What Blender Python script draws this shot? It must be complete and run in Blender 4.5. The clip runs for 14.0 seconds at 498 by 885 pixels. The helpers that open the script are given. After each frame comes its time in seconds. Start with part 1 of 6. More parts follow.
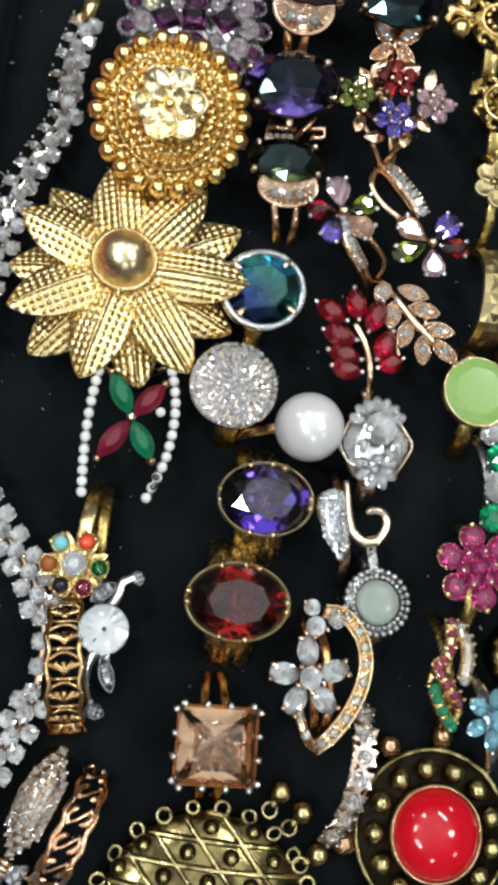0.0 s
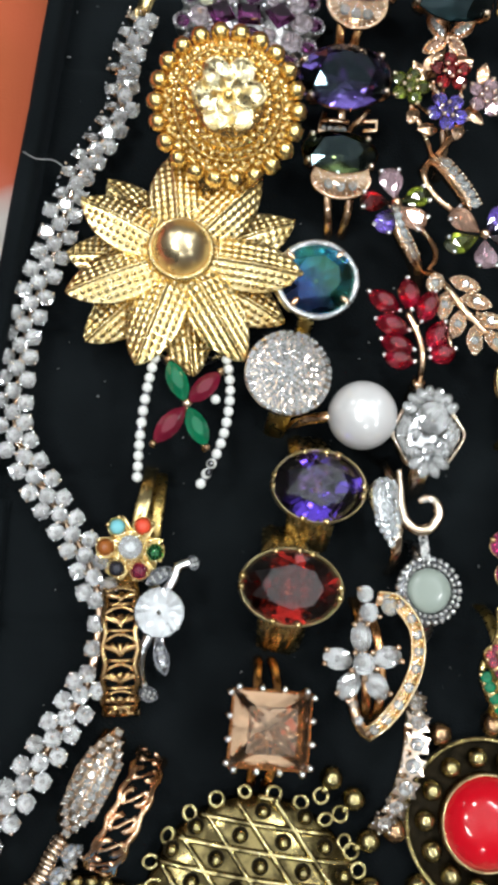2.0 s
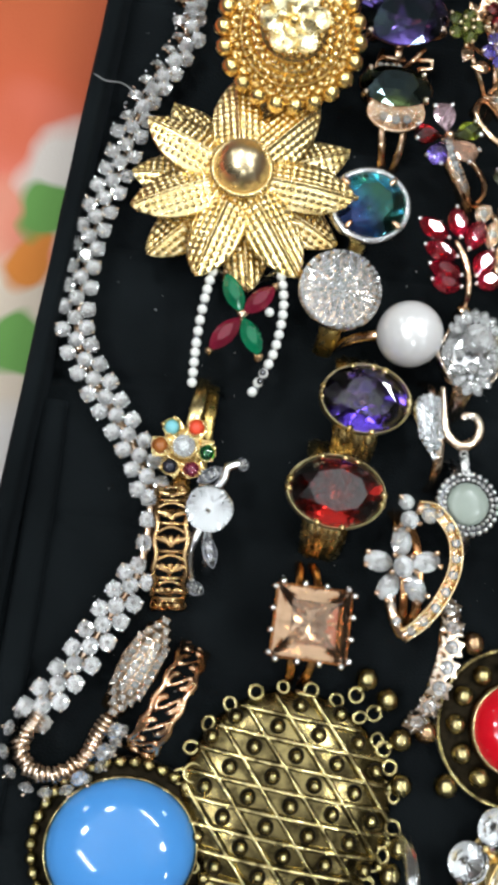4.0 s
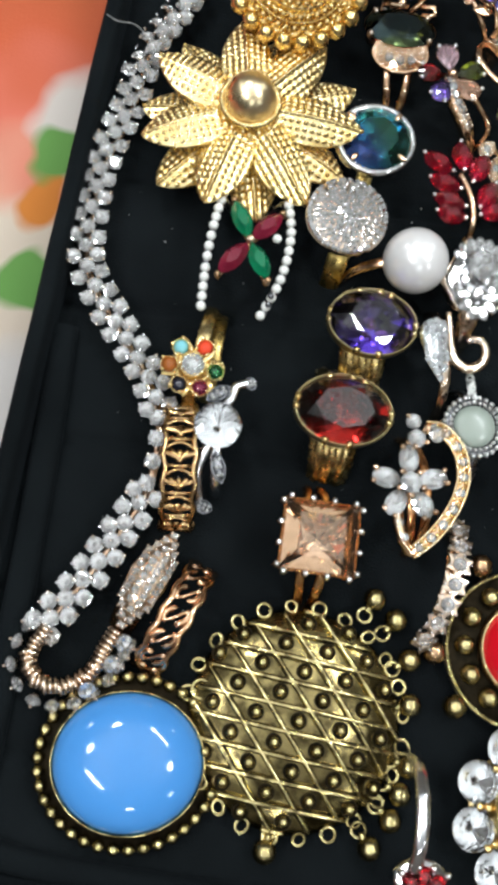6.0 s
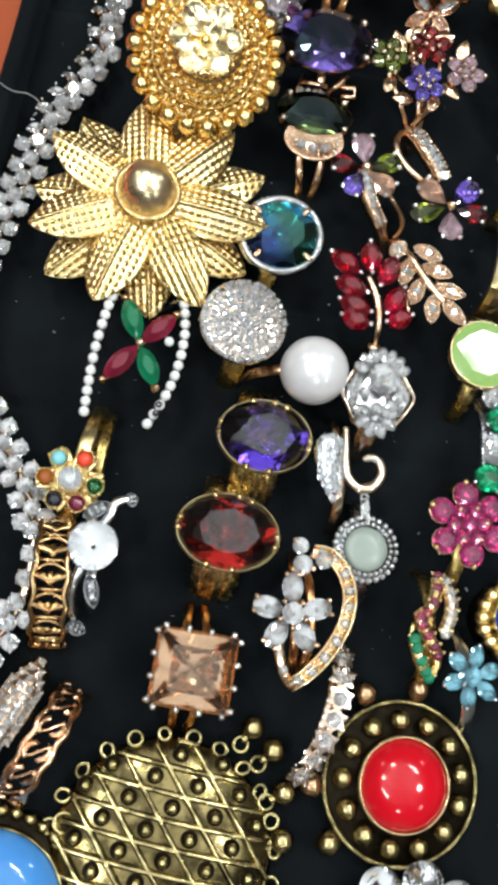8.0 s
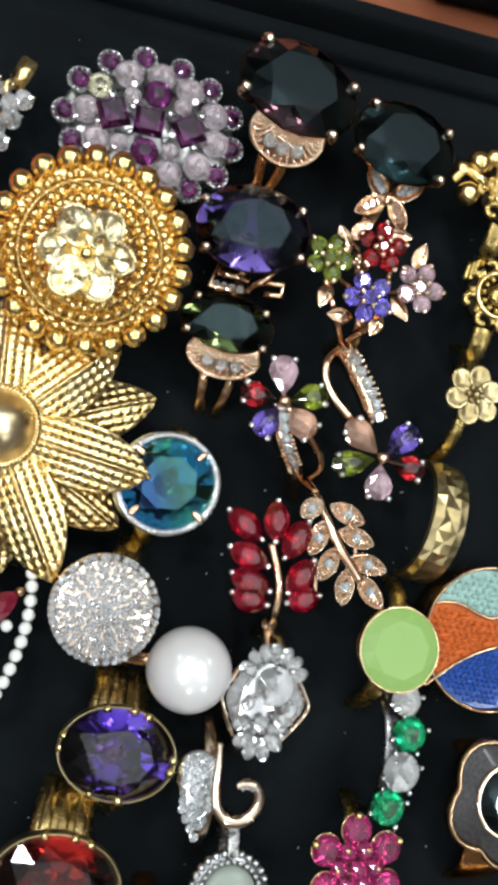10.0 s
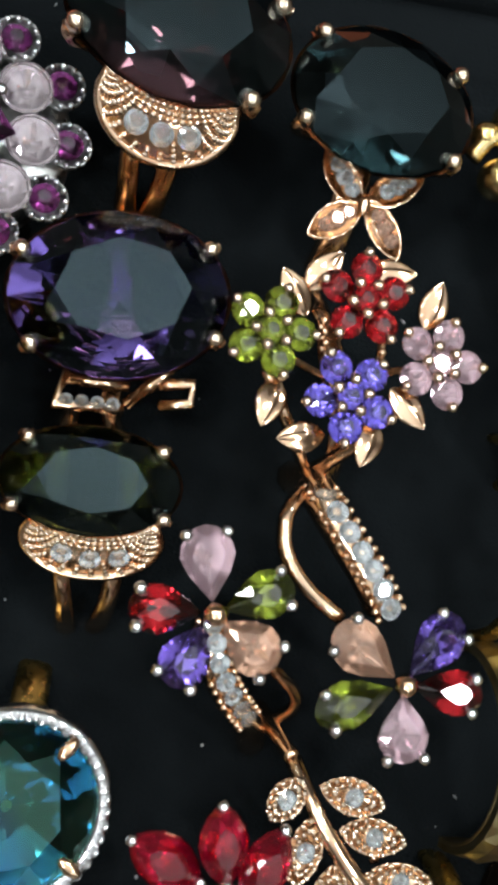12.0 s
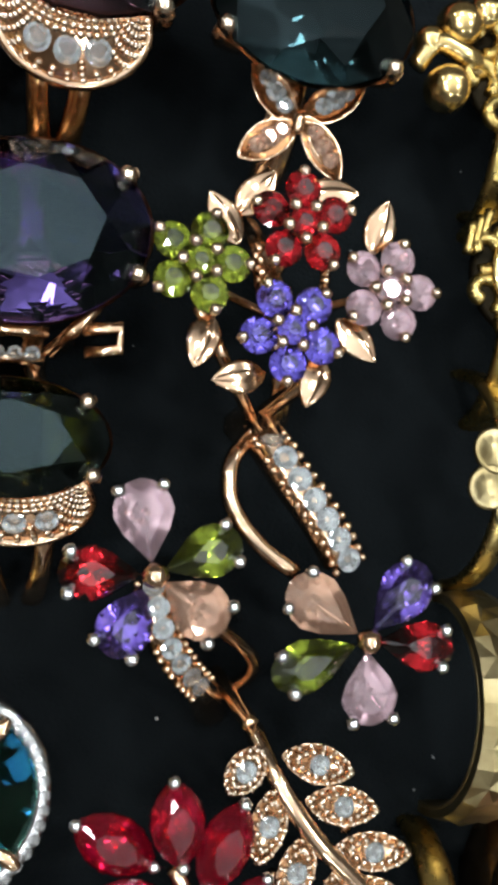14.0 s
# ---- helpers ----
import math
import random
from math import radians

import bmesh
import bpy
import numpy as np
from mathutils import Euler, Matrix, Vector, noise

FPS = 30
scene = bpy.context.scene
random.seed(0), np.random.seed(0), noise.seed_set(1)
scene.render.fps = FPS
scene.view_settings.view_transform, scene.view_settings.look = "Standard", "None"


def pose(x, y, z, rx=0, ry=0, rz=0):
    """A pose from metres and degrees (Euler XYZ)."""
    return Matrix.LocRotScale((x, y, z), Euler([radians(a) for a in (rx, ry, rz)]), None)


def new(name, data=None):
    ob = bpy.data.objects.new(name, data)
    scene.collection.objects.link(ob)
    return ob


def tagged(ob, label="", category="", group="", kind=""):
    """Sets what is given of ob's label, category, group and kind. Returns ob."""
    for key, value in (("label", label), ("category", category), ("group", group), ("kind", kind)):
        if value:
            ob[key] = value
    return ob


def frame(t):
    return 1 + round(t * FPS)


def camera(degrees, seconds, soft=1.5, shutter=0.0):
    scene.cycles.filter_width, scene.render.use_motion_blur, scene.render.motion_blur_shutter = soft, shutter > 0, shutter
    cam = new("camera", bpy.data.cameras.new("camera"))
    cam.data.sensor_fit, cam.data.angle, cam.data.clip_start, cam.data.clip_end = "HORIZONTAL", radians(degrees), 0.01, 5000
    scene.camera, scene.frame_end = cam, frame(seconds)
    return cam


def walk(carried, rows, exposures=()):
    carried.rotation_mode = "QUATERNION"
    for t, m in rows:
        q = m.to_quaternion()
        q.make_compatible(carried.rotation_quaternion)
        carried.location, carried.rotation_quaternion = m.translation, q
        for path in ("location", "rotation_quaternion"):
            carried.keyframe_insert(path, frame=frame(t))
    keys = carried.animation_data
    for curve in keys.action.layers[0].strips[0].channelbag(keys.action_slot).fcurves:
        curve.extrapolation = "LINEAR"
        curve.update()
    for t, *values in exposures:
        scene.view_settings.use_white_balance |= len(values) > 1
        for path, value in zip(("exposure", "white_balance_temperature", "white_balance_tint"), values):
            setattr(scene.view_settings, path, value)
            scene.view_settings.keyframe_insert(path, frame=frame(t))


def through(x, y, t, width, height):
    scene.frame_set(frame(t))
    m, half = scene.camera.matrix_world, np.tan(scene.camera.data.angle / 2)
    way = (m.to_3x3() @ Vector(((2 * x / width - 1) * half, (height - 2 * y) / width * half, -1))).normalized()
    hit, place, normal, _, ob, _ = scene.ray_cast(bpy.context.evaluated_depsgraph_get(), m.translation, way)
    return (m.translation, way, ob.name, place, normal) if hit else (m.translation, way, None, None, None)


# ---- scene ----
cam = camera(31.00, 14.0, soft=4.5)
MM = 0.001
# seconds, eye in millimetres, turn in degrees
ROWS = [
    (0.0, -20.427, -27.193, 156.041, 10.478, -7.996, -0.000),
    (0.5, -22.817, -24.457, 159.047, 9.930, -8.001, -0.021),
    (1.0, -24.762, -26.068, 159.343, 10.183, -8.428, 0.199),
    (1.5, -25.797, -30.099, 153.839, 10.758, -8.064, 0.177),
    (2.0, -25.839, -30.803, 156.028, 10.869, -6.735, 0.733),
    (2.5, -28.803, -37.402, 160.110, 11.004, -7.258, 1.977),
    (3.0, -25.967, -42.121, 159.187, 11.062, -5.831, 2.666),
    (3.5, -27.309, -46.240, 161.491, 10.181, -5.690, 2.950),
    (3.7, -30.918, -46.796, 159.678, 10.503, -6.027, 3.076),
    (5.8, -30.685, -68.959, 156.250, 13.289, -5.093, 3.594),
    (6.0, -30.254, -68.961, 155.365, 13.593, -5.808, 3.349),
    (6.5, -21.988, -67.834, 152.172, 13.061, -5.876, 2.504),
    (7.0, -16.303, -67.391, 153.692, 13.703, -5.786, 2.091),
    (7.2, -15.939, -65.002, 155.602, 13.948, -5.420, 2.254),
    (9.3, -24.893, 3.909, 146.710, 4.591, -14.641, 11.883),
    (9.5, -20.113, 8.064, 142.768, 4.958, -13.352, 12.098),
    (10.0, -15.130, 17.231, 133.782, 5.674, -14.053, 10.496),
    (10.5, -14.049, 32.388, 123.518, 5.332, -15.988, 7.192),
    (11.0, -6.583, 40.927, 103.064, 5.388, -15.391, 6.174),
    (11.5, -0.377, 46.322, 91.265, 5.136, -16.356, 4.710),
    (12.0, 0.842, 48.181, 78.660, 5.063, -15.131, 3.907),
    (12.5, 0.772, 48.538, 80.011, 5.147, -15.442, 2.980),
    (13.0, 6.179, 46.723, 76.831, 4.701, -15.662, 1.875),
    (13.5, 6.735, 45.805, 74.156, 4.229, -16.177, 0.938),
    (14.0, 6.377, 46.630, 73.488, 4.352, -15.486, 0.565),
]
EXPOSURES = [(0.0, -1.41), (0.5, -1.29), (3.5, -1.22), (6.0, -1.16), (6.5, -1.17), (7.0, -1.03), (9.5, -1.3), (11.5, -1.19), (14.0, -1.27)]
walk(cam, [(t, pose(x * MM, y * MM, z * MM, rx, ry, rz)) for t, x, y, z, rx, ry, rz in ROWS], EXPOSURES)

# ---- room light: white ceiling, two tubes and three downlights; uplight and four more spots added ----
world = bpy.data.worlds.new("world")
scene.world = world
world.use_nodes = True
world.node_tree.nodes["Background"].inputs[0].default_value = (0.9, 0.95, 1.0, 1)
world.node_tree.nodes["Background"].inputs[1].default_value = 0.03

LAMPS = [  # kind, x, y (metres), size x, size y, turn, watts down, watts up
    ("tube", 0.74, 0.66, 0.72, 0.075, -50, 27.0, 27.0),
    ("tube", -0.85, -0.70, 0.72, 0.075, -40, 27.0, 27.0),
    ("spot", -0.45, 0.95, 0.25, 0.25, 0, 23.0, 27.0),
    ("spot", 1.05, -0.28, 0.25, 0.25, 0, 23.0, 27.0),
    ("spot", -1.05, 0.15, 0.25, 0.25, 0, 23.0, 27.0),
    # four spots added far out, only for more glints in the stones
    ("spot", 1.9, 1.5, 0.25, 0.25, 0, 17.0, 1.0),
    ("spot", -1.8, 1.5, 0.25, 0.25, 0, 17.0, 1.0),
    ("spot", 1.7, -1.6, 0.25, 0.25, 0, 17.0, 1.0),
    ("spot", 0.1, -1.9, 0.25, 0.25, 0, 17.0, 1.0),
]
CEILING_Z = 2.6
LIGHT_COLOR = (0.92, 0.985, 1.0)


# ---- materials ----
def nodes(name):
    m = bpy.data.materials.new(name)
    m.use_nodes = True
    return m, m.node_tree, m.node_tree.nodes["Principled BSDF"]


def link(tree, a, b):
    tree.links.new(a, b)


def texture(tree, kind, scale, coords="Object", detail=4.0):
    co = tree.nodes.new("ShaderNodeTexCoord")
    tx = tree.nodes.new(kind)
    tx.inputs["Scale"].default_value = scale
    if kind == "ShaderNodeTexNoise":
        tx.inputs["Detail"].default_value = detail
    link(tree, co.outputs[coords], tx.inputs["Vector"])
    return tx


def ramp(tree, fac, stops):
    r = tree.nodes.new("ShaderNodeValToRGB")
    while len(r.color_ramp.elements) < len(stops):
        r.color_ramp.elements.new(0.5)
    for e, (p, c) in zip(r.color_ramp.elements, stops):
        e.position, e.color = p, (*c, 1)
    link(tree, fac, r.inputs["Fac"])
    return r.outputs["Color"]


def bump(tree, bsdf, height, strength, distance):
    b = tree.nodes.new("ShaderNodeBump")
    b.inputs["Strength"].default_value = strength
    b.inputs["Distance"].default_value = distance
    link(tree, height, b.inputs["Height"])
    link(tree, b.outputs["Normal"], bsdf.inputs["Normal"])


def metal(name, light, dark, rough, grain=900.0, tarnish=260.0, cut=(0.35, 0.62), relief=0.15):
    """A worn metal: two tones by a coarse noise, fine scratches in gloss and relief."""
    m, tree, bsdf = nodes(name)
    big = texture(tree, "ShaderNodeTexNoise", tarnish)
    fine = texture(tree, "ShaderNodeTexNoise", grain, detail=6.0)
    link(tree, ramp(tree, big.outputs["Fac"], [(cut[0], dark), (cut[1], light)]), bsdf.inputs["Base Color"])
    bsdf.inputs["Metallic"].default_value = 1.0
    span = tree.nodes.new("ShaderNodeMapRange")
    span.inputs["To Min"].default_value, span.inputs["To Max"].default_value = rough * 0.65, rough * 1.5
    link(tree, fine.outputs["Fac"], span.inputs["Value"])
    link(tree, span.outputs["Result"], bsdf.inputs["Roughness"])
    bump(tree, bsdf, fine.outputs["Fac"], relief, 0.0002)
    return m


def glass(name, color, ior=1.75, rough=0.0, through=1.0, other=None, fire=0.0):
    """A cut stone: clear coloured glass with faint inclusions; other: a second colour across it; fire: how much its mirrored facets throw back at once."""
    m, tree, bsdf = nodes(name)
    bsdf.inputs["Transmission Weight"].default_value = through
    bsdf.inputs["Metallic"].default_value = fire
    bsdf.inputs["IOR"].default_value = ior
    bsdf.inputs["Roughness"].default_value = rough
    tx = texture(tree, "ShaderNodeTexNoise", 300.0)
    if other:
        co = tree.nodes.new("ShaderNodeTexCoord")
        sep = tree.nodes.new("ShaderNodeSeparateXYZ")
        link(tree, co.outputs["Object"], sep.inputs[0])
        span = tree.nodes.new("ShaderNodeMapRange")
        span.inputs["From Min"].default_value, span.inputs["From Max"].default_value = -0.0009, 0.0007
        link(tree, sep.outputs["X"], span.inputs["Value"])
        col = ramp(tree, span.outputs["Result"], [(0.32, color), (0.68, other)])
    else:
        col = ramp(tree, tx.outputs["Fac"], [(0.3, tuple(c * 0.9 for c in color)), (0.7, color)])
    link(tree, col, bsdf.inputs["Base Color"])
    return m


def foil(name, color, rough=0.09, relief=0.25):
    """A bright crinkled mirror on a stone's lower facets, which brightens the stone from behind."""
    m, tree, bsdf = nodes(name)
    tx = texture(tree, "ShaderNodeTexNoise", 1300.0)
    link(tree, ramp(tree, tx.outputs["Fac"], [(0.3, tuple(c * 0.86 for c in color)), (0.7, color)]), bsdf.inputs["Base Color"])
    bsdf.inputs["Metallic"].default_value = 1.0
    bsdf.inputs["Roughness"].default_value = rough
    bump(tree, bsdf, tx.outputs["Fac"], relief, 0.0002)
    return m


def enamel(name, color, rough=0.06, spread=0.12, scale=350.0, coat=1.0):
    """A polished opaque stone, enamel or resin with soft clouds of tone."""
    m, tree, bsdf = nodes(name)
    tx = texture(tree, "ShaderNodeTexNoise", scale)
    lo, hi = tuple(c * (1 - spread) for c in color), tuple(min(1.0, c * (1 + spread)) for c in color)
    link(tree, ramp(tree, tx.outputs["Fac"], [(0.3, lo), (0.7, hi)]), bsdf.inputs["Base Color"])
    bsdf.inputs["Roughness"].default_value = rough
    bsdf.inputs["Coat Weight"].default_value = coat
    bsdf.inputs["Specular IOR Level"].default_value = 0.5 * (1 - coat)
    bsdf.inputs["Coat Roughness"].default_value = 0.08
    return m


GOLD = metal("gold", (0.95, 0.74, 0.37), (0.83, 0.57, 0.21), 0.19)
PALE_GOLD = metal("pale_gold", (0.95, 0.76, 0.40), (0.84, 0.59, 0.23), 0.22)
BRIGHT_GOLD = metal("bright_gold", (0.98, 0.86, 0.56), (0.93, 0.72, 0.34), 0.26)
DULL_GOLD = metal("dull_gold", (0.62, 0.46, 0.17), (0.38, 0.26, 0.08), 0.26)
CHAMPAGNE = metal("champagne_gold", (0.90, 0.70, 0.42), (0.82, 0.58, 0.30), 0.22)
SATIN_GOLD = metal("satin_gold", (0.93, 0.77, 0.50), (0.88, 0.69, 0.40), 0.27, relief=0.04)
ROSE = metal("rose_gold", (0.94, 0.67, 0.46), (0.82, 0.51, 0.32), 0.13)
HONEY = metal("honey_gold", (0.62, 0.42, 0.21), (0.38, 0.23, 0.10), 0.2)
WARM_ROSE = metal("warm_rose_gold", (0.90, 0.60, 0.40), (0.74, 0.42, 0.24), 0.15)
COPPER = metal("copper_gold", (0.86, 0.48, 0.22), (0.66, 0.30, 0.12), 0.18)
BRASS = metal("antique_brass", (0.64, 0.53, 0.26), (0.14, 0.11, 0.05), 0.21, tarnish=480.0, cut=(0.40, 0.58))
DARK_BRASS = metal("dark_brass", (0.020, 0.015, 0.009), (0.007, 0.006, 0.004), 0.5, tarnish=420.0)
BRONZE = metal("bronze_gold", (0.72, 0.54, 0.24), (0.40, 0.28, 0.11), 0.24)
LATTICE_BRASS = metal("lattice_brass", (0.31, 0.245, 0.105), (0.065, 0.05, 0.022), 0.17, tarnish=300.0, cut=(0.40, 0.60))
BROWN_METAL = metal("brown_plating", (0.55, 0.36, 0.21), (0.34, 0.2, 0.11), 0.22)
SILVER = metal("silver", (0.90, 0.90, 0.91), (0.74, 0.74, 0.76), 0.15)
PALE_ROSE = metal("pale_rose_gold", (0.90, 0.74, 0.59), (0.78, 0.58, 0.43), 0.14)
OLD_SILVER = metal("oxidised_silver", (0.66, 0.66, 0.65), (0.12, 0.12, 0.12), 0.28, tarnish=600.0, cut=(0.36, 0.5))
OLD_GOLD = metal("old_gold", (0.54, 0.44, 0.24), (0.34, 0.26, 0.12), 0.32)
STEEL = metal("dark_gunmetal", (0.3, 0.3, 0.32), (0.12, 0.12, 0.13), 0.25)

CLEAR = glass("clear_crystal", (0.99, 0.995, 1.0), 1.6, 0.03, 0.84, fire=0.26)
CHATON = glass("chaton_crystal", (1.0, 1.0, 1.0), 1.5)
RHINE = glass("rhinestone", (1.0, 0.985, 0.98), 1.5, 0.0, 0.88, fire=0.12)
SPARK = glass("pave_stone", (0.95, 0.99, 1.0), 1.5, 0.0, 0.88, fire=0.12)
CZ = glass("cubic_zirconia", (1.0, 0.995, 0.99), 1.5, 0.0, 0.88, fire=0.12)
PINK = glass("pale_pink_stone", (1.0, 0.70, 0.78), 1.5, 0.0, 0.88, fire=0.12)
LILAC = glass("lilac_stone", (0.93, 0.80, 0.85), 1.5, 0.0, 0.88, fire=0.12)
PEACH = glass("peach_stone", (1.0, 0.64, 0.40), 1.6, 0.02, 1.0, fire=0.12)
BLUSH = glass("blush_stone", (1.0, 0.60, 0.42), 1.5, 0.0, 0.88, fire=0.12)
AMETHYST = glass("amethyst", (0.17, 0.03, 0.14), 1.75, 0.0, 0.97)
IRIS = glass("iris_blue_stone", (0.21, 0.16, 0.84), 1.85, 0.0, 0.97)
VIOLET = glass("violet_stone", (0.26, 0.16, 0.78), 1.85, 0.0, 0.97)
PURPLE = glass("blue_violet_stone", (0.15, 0.07, 0.72), 1.75)
GARNET = glass("garnet", (0.37, 0.013, 0.010), 1.74)
DEEPRED = glass("deep_red_stone", (0.42, 0.010, 0.016), 1.78)
OLIVE = glass("peridot", (0.25, 0.31, 0.03), 1.8, 0.0, 0.97)
TEAL = glass("blue_green_stone", (0.006, 0.09, 0.60), 1.6, other=(0.06, 0.40, 0.25), fire=0.2)
IOLITE = glass("iolite", (0.17, 0.12, 0.46), 1.65)
SMOKE = glass("black_red_stone", (0.035, 0.018, 0.022), 1.7)
BLACK = glass("black_green_stone", (0.012, 0.03, 0.034), 1.7)
DKGREEN = glass("dark_green_stone", (0.13, 0.19, 0.07), 1.7)
EMERALD = glass("emerald", (0.01, 0.38, 0.16), 1.75, 0.0, 0.97)
TOPAZ = glass("blue_topaz", (0.35, 0.76, 0.90), 1.5, 0.0, 0.88, fire=0.12)
YELLOW = glass("pale_yellow_stone", (0.95, 0.9, 0.62), 1.8, 0.0, 0.985)
RUBY = glass("ruby", (0.50, 0.007, 0.04), 1.7, 0.02, 0.88)
MAGENTA = glass("magenta_ruby", (0.46, 0.035, 0.16), 1.7, 0.05, 0.85)
JADE = enamel("green_marquise_stone", (0.004, 0.15, 0.065), 0.05, 0.4, 500.0, 0.4)
MAROON = enamel("maroon_marquise_stone", (0.17, 0.010, 0.028), 0.05, 0.4, 500.0, 0.4)
WHITE_BEAD = enamel("white_bead", (0.78, 0.78, 0.75), 0.22, 0.06)
BLUE_CAB = enamel("blue_cabochon", (0.065, 0.25, 0.60), 0.05, 0.04, 120.0)
RED_CAB = enamel("red_cabochon", (0.56, 0.005, 0.014), 0.05, 0.06, 120.0)
GREEN_CAB = enamel("pale_green_cabochon", (0.27, 0.43, 0.13), 0.05, 0.05, 120.0)
GREY_CAB = enamel("grey_moonstone", (0.29, 0.33, 0.29), 0.3, 0.08, 160.0, 0.3)
TURQ = enamel("turquoise", (0.20, 0.52, 0.58), 0.15)
CORAL = enamel("coral", (0.72, 0.07, 0.03), 0.15)
AMBER = enamel("amber", (0.30, 0.09, 0.02), 0.1)
ONYX = enamel("onyx", (0.012, 0.012, 0.02), 0.1)
AQUA_CHIP = enamel("pale_turquoise_chip", (0.30, 0.46, 0.42), 0.6, 0.25, 900.0, 0.15)
ORANGE_CHIP = enamel("orange_chip", (0.50, 0.10, 0.010), 0.7, 0.3, 900.0, 0.15)
BLUE_CHIP = enamel("blue_chip", (0.003, 0.05, 0.27), 0.7, 0.6, 1400.0, 0.15)
GLITTER = enamel("dark_glitter_enamel", (0.022, 0.019, 0.020), 0.5, 0.8, 2500.0, 0.2)
LAPIS = enamel("royal_blue_cabochon", (0.01, 0.02, 0.32), 0.04, 0.2)

# teal put into the reflection colour imitates a grey-teal ceiling mirrored in these stones
for dark in (SMOKE, BLACK, DKGREEN, IOLITE):
    dark.node_tree.nodes["Principled BSDF"].inputs["Specular Tint"].default_value = (0.62, 0.9, 1.0, 1)
# foil on rhinestones and chatons; on the other stones an added mirror for brightness
BACK_MIRROR = foil("back_mirror", (0.98, 0.985, 0.99), 0.03, 0.04)
CLEAN_BACK_MIRROR = foil("clean_back_mirror", (0.94, 0.95, 0.96), 0.02, 0.03)
BACKED = {m.name: BACK_MIRROR for m in (PEACH, RHINE, SPARK, CZ, PINK, LILAC, BLUSH, TOPAZ, YELLOW, MAGENTA, IRIS, VIOLET)}
BACKED.update({m.name: CLEAN_BACK_MIRROR for m in (CLEAR, CHATON, PURPLE, TEAL)})


def pearl_material():
    m, tree, bsdf = nodes("pearl")
    tx = texture(tree, "ShaderNodeTexNoise", 120.0)
    link(tree, ramp(tree, tx.outputs["Fac"], [(0.3, (0.68, 0.655, 0.66)), (0.7, (0.74, 0.72, 0.71))]), bsdf.inputs["Base Color"])
    bsdf.inputs["Roughness"].default_value = 0.3
    bsdf.inputs["Coat Weight"].default_value = 1.0
    bsdf.inputs["Coat IOR"].default_value = 2.3
    bsdf.inputs["Coat Roughness"].default_value = 0.2
    return m


def velvet_material():
    m, tree, bsdf = nodes("black_velvet")
    big = texture(tree, "ShaderNodeTexNoise", 45.0)
    pile = texture(tree, "ShaderNodeTexNoise", 2600.0, detail=2.0)
    link(tree, ramp(tree, big.outputs["Fac"], [(0.3, (0.0033, 0.0043, 0.0050)), (0.7, (0.0068, 0.0088, 0.0100))]), bsdf.inputs["Base Color"])
    bsdf.inputs["Roughness"].default_value = 0.95
    bsdf.inputs["Specular IOR Level"].default_value = 0.06
    bsdf.inputs["Sheen Weight"].default_value = 0.02
    bsdf.inputs["Sheen Tint"].default_value = (0.7, 0.85, 1.0, 1)
    bump(tree, bsdf, pile.outputs["Fac"], 0.5, 0.0003)
    return m


def cloth_material():
    """Orange-red cotton printed with a large cream blossom, small red petals and green leaves."""
    m, tree, bsdf = nodes("floral_cloth")
    blot = texture(tree, "ShaderNodeTexNoise", 16.0, detail=2.0)
    weave = texture(tree, "ShaderNodeTexNoise", 1800.0)
    color = ramp(tree, blot.outputs["Fac"], [(0.36, (0.36, 0.075, 0.018)), (0.5, (0.46, 0.085, 0.03)), (0.58, (0.56, 0.13, 0.08)), (0.68, (0.60, 0.34, 0.24))])
    co = tree.nodes.new("ShaderNodeTexCoord")
    warp = texture(tree, "ShaderNodeTexNoise", 55.0, detail=2.0)
    shift = tree.nodes.new("ShaderNodeVectorMath")
    shift.operation = "MULTIPLY_ADD"
    link(tree, warp.outputs["Color"], shift.inputs[0])
    shift.inputs[1].default_value = (0.016, 0.016, 0.0)
    link(tree, co.outputs["Object"], shift.inputs[2])
    spots = [(-0.052, 0.034, 0.014, (0.53, 0.47, 0.43)), (-0.066, -0.002, 0.021, (0.51, 0.42, 0.34)), (-0.062, -0.034, 0.022, (0.49, 0.45, 0.43)), (-0.050, 0.011, 0.0055, (0.55, 0.07, 0.02)),
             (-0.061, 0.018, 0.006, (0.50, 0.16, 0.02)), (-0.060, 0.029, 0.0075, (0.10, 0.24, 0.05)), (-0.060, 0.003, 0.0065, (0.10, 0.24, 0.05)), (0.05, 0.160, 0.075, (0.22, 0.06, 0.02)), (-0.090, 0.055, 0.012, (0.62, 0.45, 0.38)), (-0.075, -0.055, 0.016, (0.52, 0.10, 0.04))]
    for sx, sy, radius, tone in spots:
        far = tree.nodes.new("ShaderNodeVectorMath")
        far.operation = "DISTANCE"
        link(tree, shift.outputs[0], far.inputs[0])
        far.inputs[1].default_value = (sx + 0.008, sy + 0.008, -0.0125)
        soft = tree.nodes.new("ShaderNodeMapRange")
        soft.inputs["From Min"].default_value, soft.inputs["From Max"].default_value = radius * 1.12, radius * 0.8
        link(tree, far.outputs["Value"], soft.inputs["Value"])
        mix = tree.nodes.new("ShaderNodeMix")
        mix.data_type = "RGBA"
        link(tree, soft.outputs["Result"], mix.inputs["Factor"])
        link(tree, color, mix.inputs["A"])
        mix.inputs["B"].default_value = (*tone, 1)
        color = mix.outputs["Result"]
    link(tree, color, bsdf.inputs["Base Color"])
    bsdf.inputs["Roughness"].default_value = 0.85
    bump(tree, bsdf, weave.outputs["Fac"], 0.3, 0.0003)
    return m


